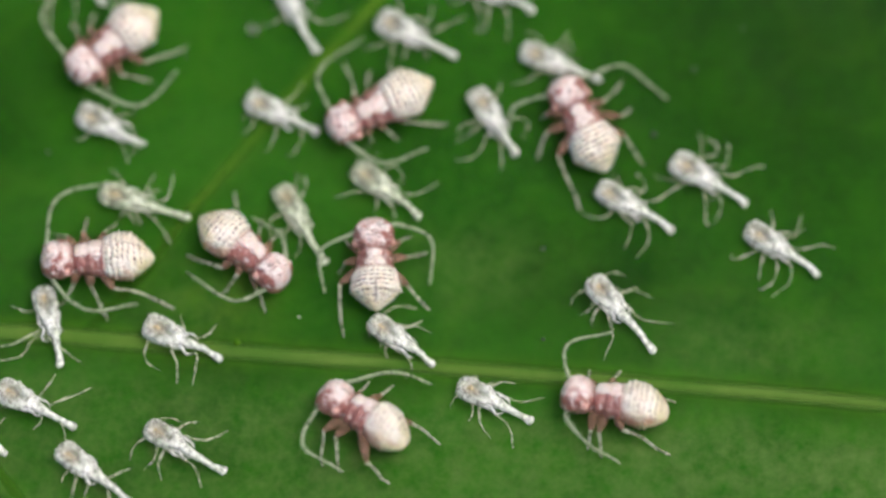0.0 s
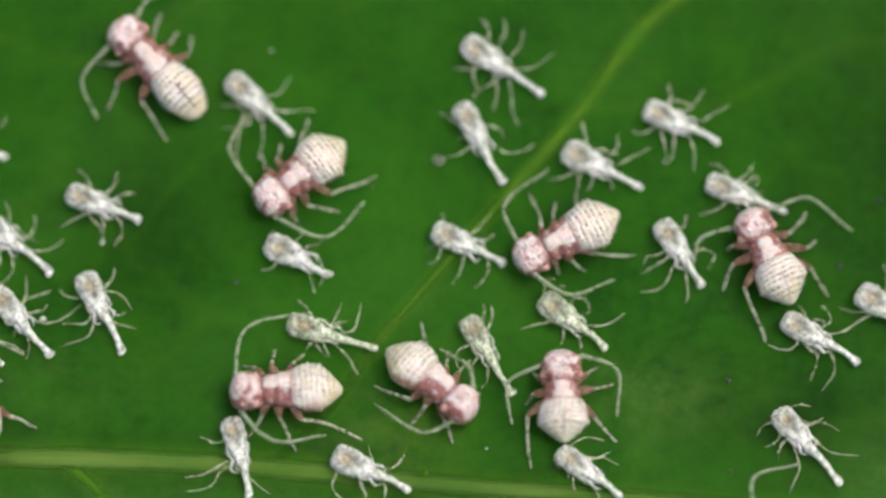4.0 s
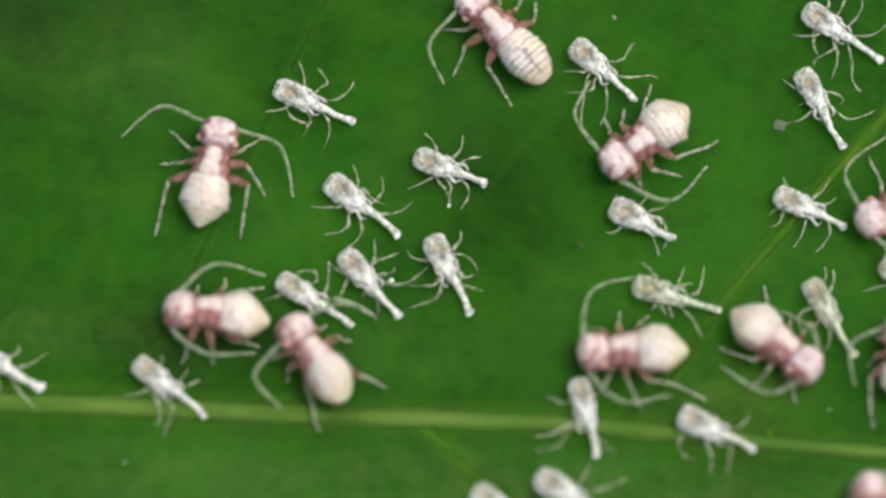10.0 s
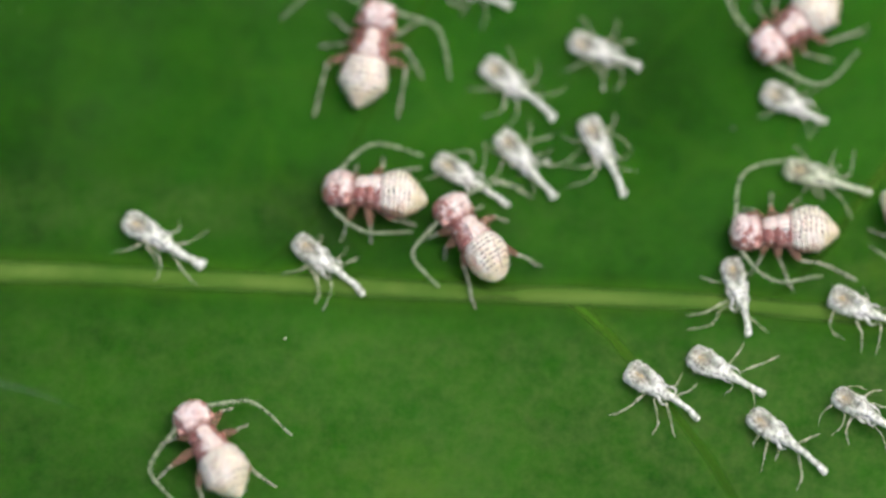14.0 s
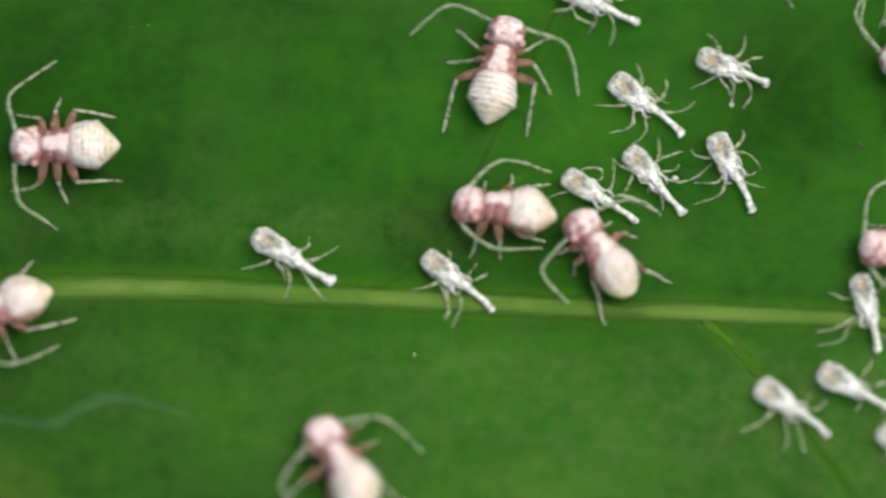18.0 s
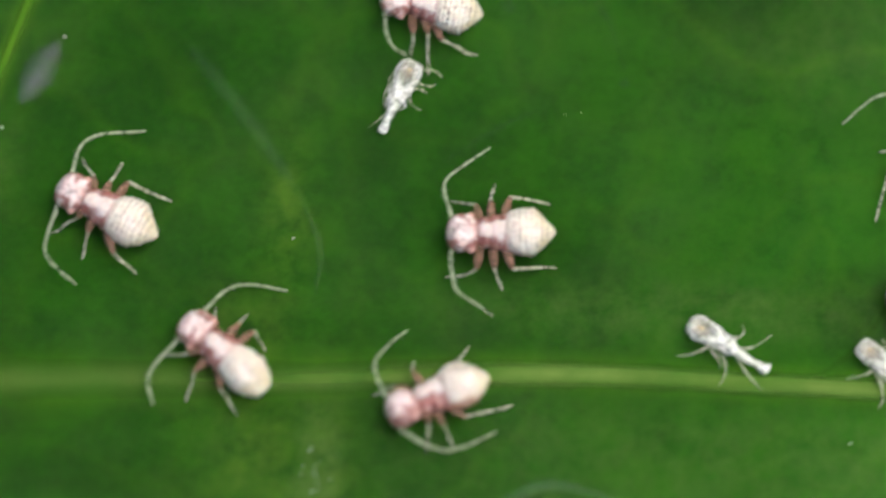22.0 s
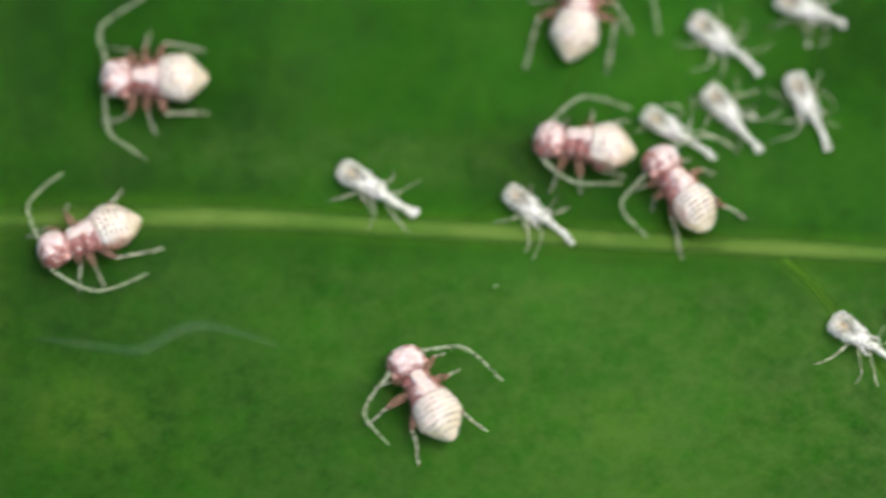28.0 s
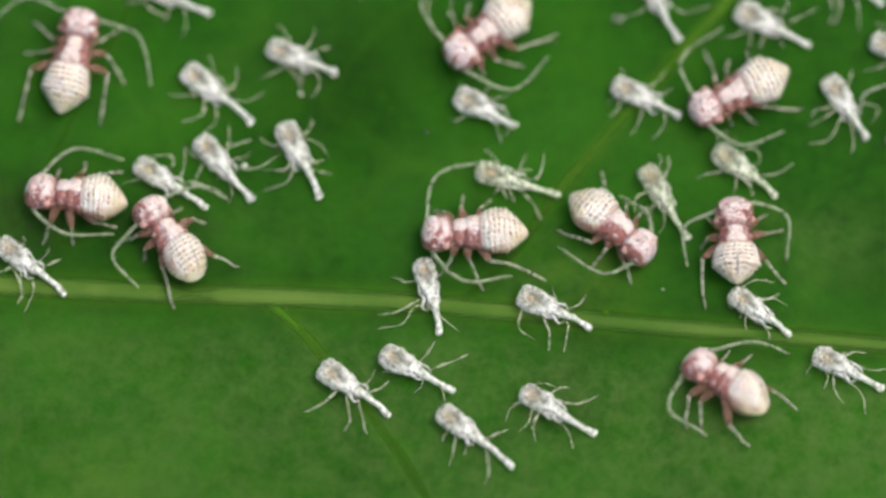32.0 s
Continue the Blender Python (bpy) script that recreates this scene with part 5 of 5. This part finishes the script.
exuvia(0.89, -2.75, 153, 1.46, [((0.60, 0.17), (0.66, 0.32), (0.63, 0.47)), ((0.38, 0.17), (0.25, 0.33), (0.23, 0.54)), ((0.20, 0.17), (0.05, 0.47), (-0.25, 0.64)), ((0.06, 0.17), (-0.39, 0.28), (-0.69, 0.63)), ((0.60, -0.17), (0.54, -0.24), (0.44, -0.27)), ((0.38, -0.17), (0.24, -0.23), (0.16, -0.35)), ((0.20, -0.17), (0.05, -0.38), (-0.19, -0.46)), ((0.06, -0.17), (-0.39, -0.19), (-0.75, -0.46))], "empty white moulted skin with a brown speck, lying on the leaf")
exuvia(-4.60, -1.66, 154, 1.51, [((-0.02, -0.10), (0.08, -0.25), (0.22, -0.40)), ((-0.21, -0.11), (-0.39, -0.31), (-0.43, -0.56)), ((0.52, 0.22), (0.41, 0.59), (0.07, 0.67)), ((0.07, 0.22), (-0.14, 0.42), (-0.28, 0.75)), ((-0.40, 0.16), (-0.50, 0.47), (-0.55, 0.67)), ((0.55, -0.07), (0.65, -0.13), (0.75, -0.19))], "empty white moulted skin with a brown speck, lying on the leaf")
exuvia(-7.18, -2.79, 152, 1.56, [((0.07, 0.00), (0.31, 0.20), (0.49, 0.32)), ((-0.07, -0.08), (-0.28, 0.20), (-0.21, 0.41)), ((-0.51, -0.01), (-0.70, 0.15), (-0.81, 0.32)), ((-0.37, -0.27), (-0.59, -0.53), (-0.76, -0.75)), ((-0.05, -0.33), (-0.08, -0.58), (-0.06, -0.67))], "empty white moulted skin with a brown speck, lying on the leaf")
exuvia(-4.58, -3.50, 150, 1.62, [((0.60, 0.17), (0.70, 0.42), (0.63, 0.69)), ((0.38, 0.17), (0.27, 0.43), (0.33, 0.70)), ((0.20, 0.17), (0.17, 0.48), (-0.02, 0.71)), ((0.06, 0.17), (-0.37, 0.21), (-0.71, 0.49)), ((0.60, -0.17), (0.43, -0.33), (0.20, -0.37)), ((0.38, -0.17), (0.19, -0.26), (0.08, -0.44)), ((0.20, -0.17), (0.13, -0.39), (-0.06, -0.52)), ((0.06, -0.17), (-0.34, -0.31), (-0.59, -0.65))], "empty white moulted skin with a brown speck, lying on the leaf")
exuvia(-6.16, -3.95, 141, 1.77, [((0.17, 0.11), (-0.03, 0.51), (-0.16, 0.75)), ((-0.06, 0.06), (-0.16, 0.27), (-0.22, 0.42)), ((-0.48, 0.08), (-0.78, 0.36), (-0.87, 0.63)), ((-0.30, -0.05), (-0.45, -0.37), (-0.53, -0.51)), ((0.31, 0.15), (0.30, 0.36), (0.26, 0.49))], "empty white moulted skin with a brown speck, lying on the leaf")
exuvia(-8.35, -3.13, 144, 1.60, [((-0.07, 0.23), (-0.36, 0.53), (-0.40, 0.76)), ((-0.24, 0.11), (-0.63, 0.46), (-0.77, 0.56)), ((0.17, 0.26), (0.29, 0.70), (0.44, 0.94)), ((-0.12, -0.06), (-0.19, -0.31), (-0.15, -0.53)), ((-0.29, -0.08), (-0.45, -0.31), (-0.48, -0.52))], "empty white moulted skin with a brown speck, lying on the leaf")
exuvia(-6.90, -1.39, 103, 1.48, [((0.33, 0.38), (0.44, 0.53), (0.49, 0.62)), ((-0.11, 0.40), (-0.19, 0.67), (-0.19, 1.03)), ((-0.21, 0.39), (-0.44, 0.62), (-0.44, 1.09)), ((0.25, 0.03), (0.26, -0.15), (0.39, -0.25)), ((0.12, 0.06), (-0.08, -0.07), (-0.18, -0.20)), ((-0.20, 0.11), (-0.45, -0.09), (-0.82, -0.37))], "straight empty white moulted skin across the pale midrib")
exuvia(-17.48, -0.44, 150, 1.71, [((-0.12, -0.10), (-0.26, -0.32), (-0.16, -0.48)), ((-0.37, -0.09), (-0.50, -0.16), (-0.63, -0.36), (-0.73, -0.60)), ((0.20, 0.27), (0.37, 0.50), (0.57, 0.67)), ((0.12, 0.21), (-0.14, 0.35), (-0.24, 0.47)), ((-0.04, 0.17), (-0.26, 0.34), (-0.37, 0.57), (-0.36, 0.76)), ((-0.29, 0.08), (-0.62, 0.25), (-0.86, 0.35), (-1.13, 0.43))], "wide crumpled white moulted skin beside the midrib")
exuvia(-14.43, -0.88, 141, 1.62, [((0.29, -0.17), (0.35, -0.32), (0.44, -0.35)), ((-0.13, -0.09), (-0.14, -0.33), (-0.12, -0.52)), ((-0.21, -0.09), (-0.32, -0.28), (-0.41, -0.49)), ((0.21, 0.26), (0.30, 0.44), (0.46, 0.65)), ((0.16, 0.23), (-0.08, 0.33), (-0.30, 0.55), (-0.35, 0.71)), ((0.02, 0.17), (-0.14, 0.35), (-0.32, 0.53)), ((-0.13, 0.11), (-0.36, 0.23), (-0.47, 0.47), (-0.56, 0.74))], "empty white moulted skin on the pale midrib")
exuvia(-23.49, 4.02, 66, 1.46, [((0.60, 0.17), (0.25, 0.28), (-0.10, 0.16)), ((0.38, 0.17), (0.10, 0.07), (-0.19, 0.15)), ((0.20, 0.17), (-0.06, 0.24), (-0.31, 0.14)), ((0.06, 0.17), (-0.36, 0.07), (-0.76, 0.23)), ((0.60, -0.17), (0.70, -0.39), (0.65, -0.63)), ((0.38, -0.17), (0.37, -0.38), (0.47, -0.56)), ((0.20, -0.17), (0.28, -0.31), (0.26, -0.47)), ((0.06, -0.17), (-0.06, -0.32), (-0.07, -0.51))], "crumpled white moulted skin held by a nymph")


# ---- dust, grit, films ----
def crumb(name, x, y, size, mat, label, stretch=1.0, turn=0.0):
    s = size / 2
    verts, faces, _ = body([(-s * stretch, s * 0.5, 0.01 * s, 0.01 * s), (-s * 0.7 * stretch, s * 0.6, s * 0.6, s * 0.45), (0.1 * s, s * 0.7, s, s * 0.65), (s * 0.8 * stretch, s * 0.6, s * 0.5, s * 0.4), (s * stretch, s * 0.5, 0.01 * s, 0.01 * s)],
                           12, 10, 0.6, x * 7 + y)
    ob = part(name, (verts, faces, {"cover": np.ones(len(verts)), "fade": np.ones(len(verts))}), mat)
    ob.matrix_basis = on_leaf(x, y, turn)
    return tagged(ob, label, "speck")


# the four largest stand for bright glints and droplets, the rest for dust
for x, y, size, stretch, turn in [(-2.54, -1.21, 0.07, 1.4, 40), (-6.38, 5.85, 0.08, 1.5, -50), (-12.43, -1.25, 0.05, 1, 0), (-15.13, -2.21, 0.07, 1.2, 20), (-14.27, 0.82, 0.05, 1, 0), (-31.40, 2.05, 0.13, 2.0, 35),
                                  (-30.80, 3.34, 0.08, 1.3, 30), (-31.86, -0.13, 0.15, 1.9, -30), (-25.38, 1.38, 0.06, 1.3, 60), (-20.09, 3.79, 0.035, 1, 0), (-20.40, 3.75, 0.03, 1, 0), (5.72, 4.50, 0.06, 1, 0),
                                  (-10.40, 1.05, 0.17, 1.4, 10), (-9.37, 2.42, 0.12, 1.6, 80)]:
    crumb("dust_glint_speck", x, y, 0.5 * size, DUST, "tiny bright white speck standing for dust and glints on the leaf", stretch, turn)
for x, y, size in [(4.45, 3.17, 0.09), (3.73, 2.01, 0.10), (1.75, -0.02, 0.08), (-4.57, 3.41, 0.06), (-6.99, 1.70, 0.08), (5.30, 3.89, 0.07), (1.75, -1.60, 0.06)]:
    crumb("grit_grain", x, y, size, GRIT, "tiny dark grain of grit on the leaf")
crumb("wax_crumb", -3.62, -1.66, 0.10, SIDE_VEIN, "yellowish crumb lying on the midrib", 1.2, 20)
crumb("cotton_tuft", -3.39, 3.88, 0.24, FILM, "pale grey tuft of lint on the leaf", 1.0, 20)


def film(name, line, half, mat, label, category):
    """A thin dried film that follows the leaf."""
    p = glide(line, 60)
    t = np.gradient(p, axis=0)
    t /= np.linalg.norm(t, axis=1)[:, None]
    verts, cols = [], 7
    for i, (x, y) in enumerate(p):
        taper = math.sin(math.pi * (i + 0.5) / len(p)) ** 0.6
        for c in np.linspace(-1, 1, cols):
            w = half * taper * (1 + 0.35 * noise.noise((i * 0.25, c, half * 9)))
            a, b = x - t[i, 1] * c * w, y + t[i, 0] * c * w
            verts.append((a, b, float(leaf_height(a, b)) + 0.045 + 0.02 * (1 - c * c)))
    f = [(i * cols + j, (i + 1) * cols + j, (i + 1) * cols + j + 1, i * cols + j + 1) for i in range(len(p) - 1) for j in range(cols - 1)]
    cover = [(1 - abs(c) ** 1.5) ** 1.3 * math.sin(math.pi * (i + 0.5) / len(p)) ** 0.5 for i in range(len(p)) for c in np.linspace(-1, 1, cols)]
    return tagged(part(name, (verts, f, {"cover": cover}), mat), label, category)


film("slime_trail", [(-23.69, -3.34), (-22.95, -3.39), (-21.80, -3.53), (-21.28, -3.30), (-20.66, -3.03), (-19.81, -3.18), (-18.75, -3.53)], 0.16, TRAIL, "faint pale wavy dried trail on the leaf", "trail")
film("dry_flake", [(-30.50, 3.77), (-30.25, 4.17), (-30.01, 4.58), (-29.76, 4.98)], 0.33, FLAKE, "grey dried flake stuck to the leaf by a side vein", "flake")
crumb("flake_edge", -29.68, 5.05, 0.035, DUST, "bright white crumb at the tip of a dried flake", 1.5, 50)
for x, y, size, turn in [(-24.99, -2.50, 0.10, -30), (-24.88, -2.76, 0.06, -20), (-24.81, -3.43, 0.06, 0), (-26.61, -4.00, 0.09, -25), (-26.19, -4.24, 0.11, 0), (-25.92, -4.39, 0.07, -20), (-25.59, -4.83, 0.08, 0), (-25.97, -4.06, 0.05, 0),
                         (-24.84, -3.07, 0.05, 10), (-25.14, -2.92, 0.05, 0), (-26.91, -4.11, 0.06, 10)]:
    crumb("water_glint", x, y, 0.34 * size, DROP, "tiny glassy bright droplet on the leaf", 2.4, turn)
drops = random.Random(5)
for cx, cy, sx, sy, many in ((-24.90, -2.87, 0.14, 0.6, 12), (-26.12, -4.21, 0.42, 0.2, 13), (-27.6, -4.6, 0.5, 0.2, 4)):
    for _ in range(many):
        crumb("water_glint", drops.gauss(cx, sx), drops.gauss(cy, sy), drops.uniform(0.012, 0.026), DROP, "tiny glassy bright droplet on the leaf", drops.uniform(2.0, 4.5), drops.uniform(-50, 0))
film("hair", [(-14.39, 6.08), (-14.33, 6.39), (-14.29, 6.64), (-14.31, 6.94)], 0.014, FILM, "short fine white hair lying on the leaf", "hair")
film("hair", [(-27.39, 4.94), (-27.09, 4.55), (-26.36, 3.69), (-25.67, 2.77), (-25.40, 2.31)], 0.2, HAZE, "faint pale scratch in the leaf surface", "scratch")
film("hair", [(5.19, 3.38), (5.29, 2.98), (5.33, 2.57)], 0.02, SMEAR, "faint pale thread lying on the leaf", "hair")

for x, y, half in ((-20.01, 6.85, 0.17), (-21.46, 5.69, 0.15), (-19.32, 4.33, 0.12)):
    film("water_spot", [(x - half, y), (x, y + 0.02), (x + half, y)], 1.1 * half, HAZE, "faint round dried water spot on the leaf", "water spot")
for line, half in (([(-20.91, 7.46), (-20.19, 6.25), (-19.61, 5.44), (-19.22, 4.23)], 0.05), ([(-19.00, 6.25), (-17.92, 6.35), (-16.64, 6.14)], 0.05), ([(-22.90, 2.63), (-21.71, 3.44), (-20.62, 3.94)], 0.05),
                   ([(-10.23, 5.63), (-8.83, 6.44), (-7.21, 6.64)], 0.05), ([(-25.30, 2.21), (-24.89, 1.21), (-24.98, 0.21)], 0.10)):
    film("scratch", line, half, SMEAR, "faint pale hairline scratch in the leaf surface", "scratch")


def motions():
    """The focus follows the height at which the leaf is sharp."""
    walk(focus_mark, [(t, pose(-0.012, 0, z * MM)) for t, z in FOCUS])


motions()
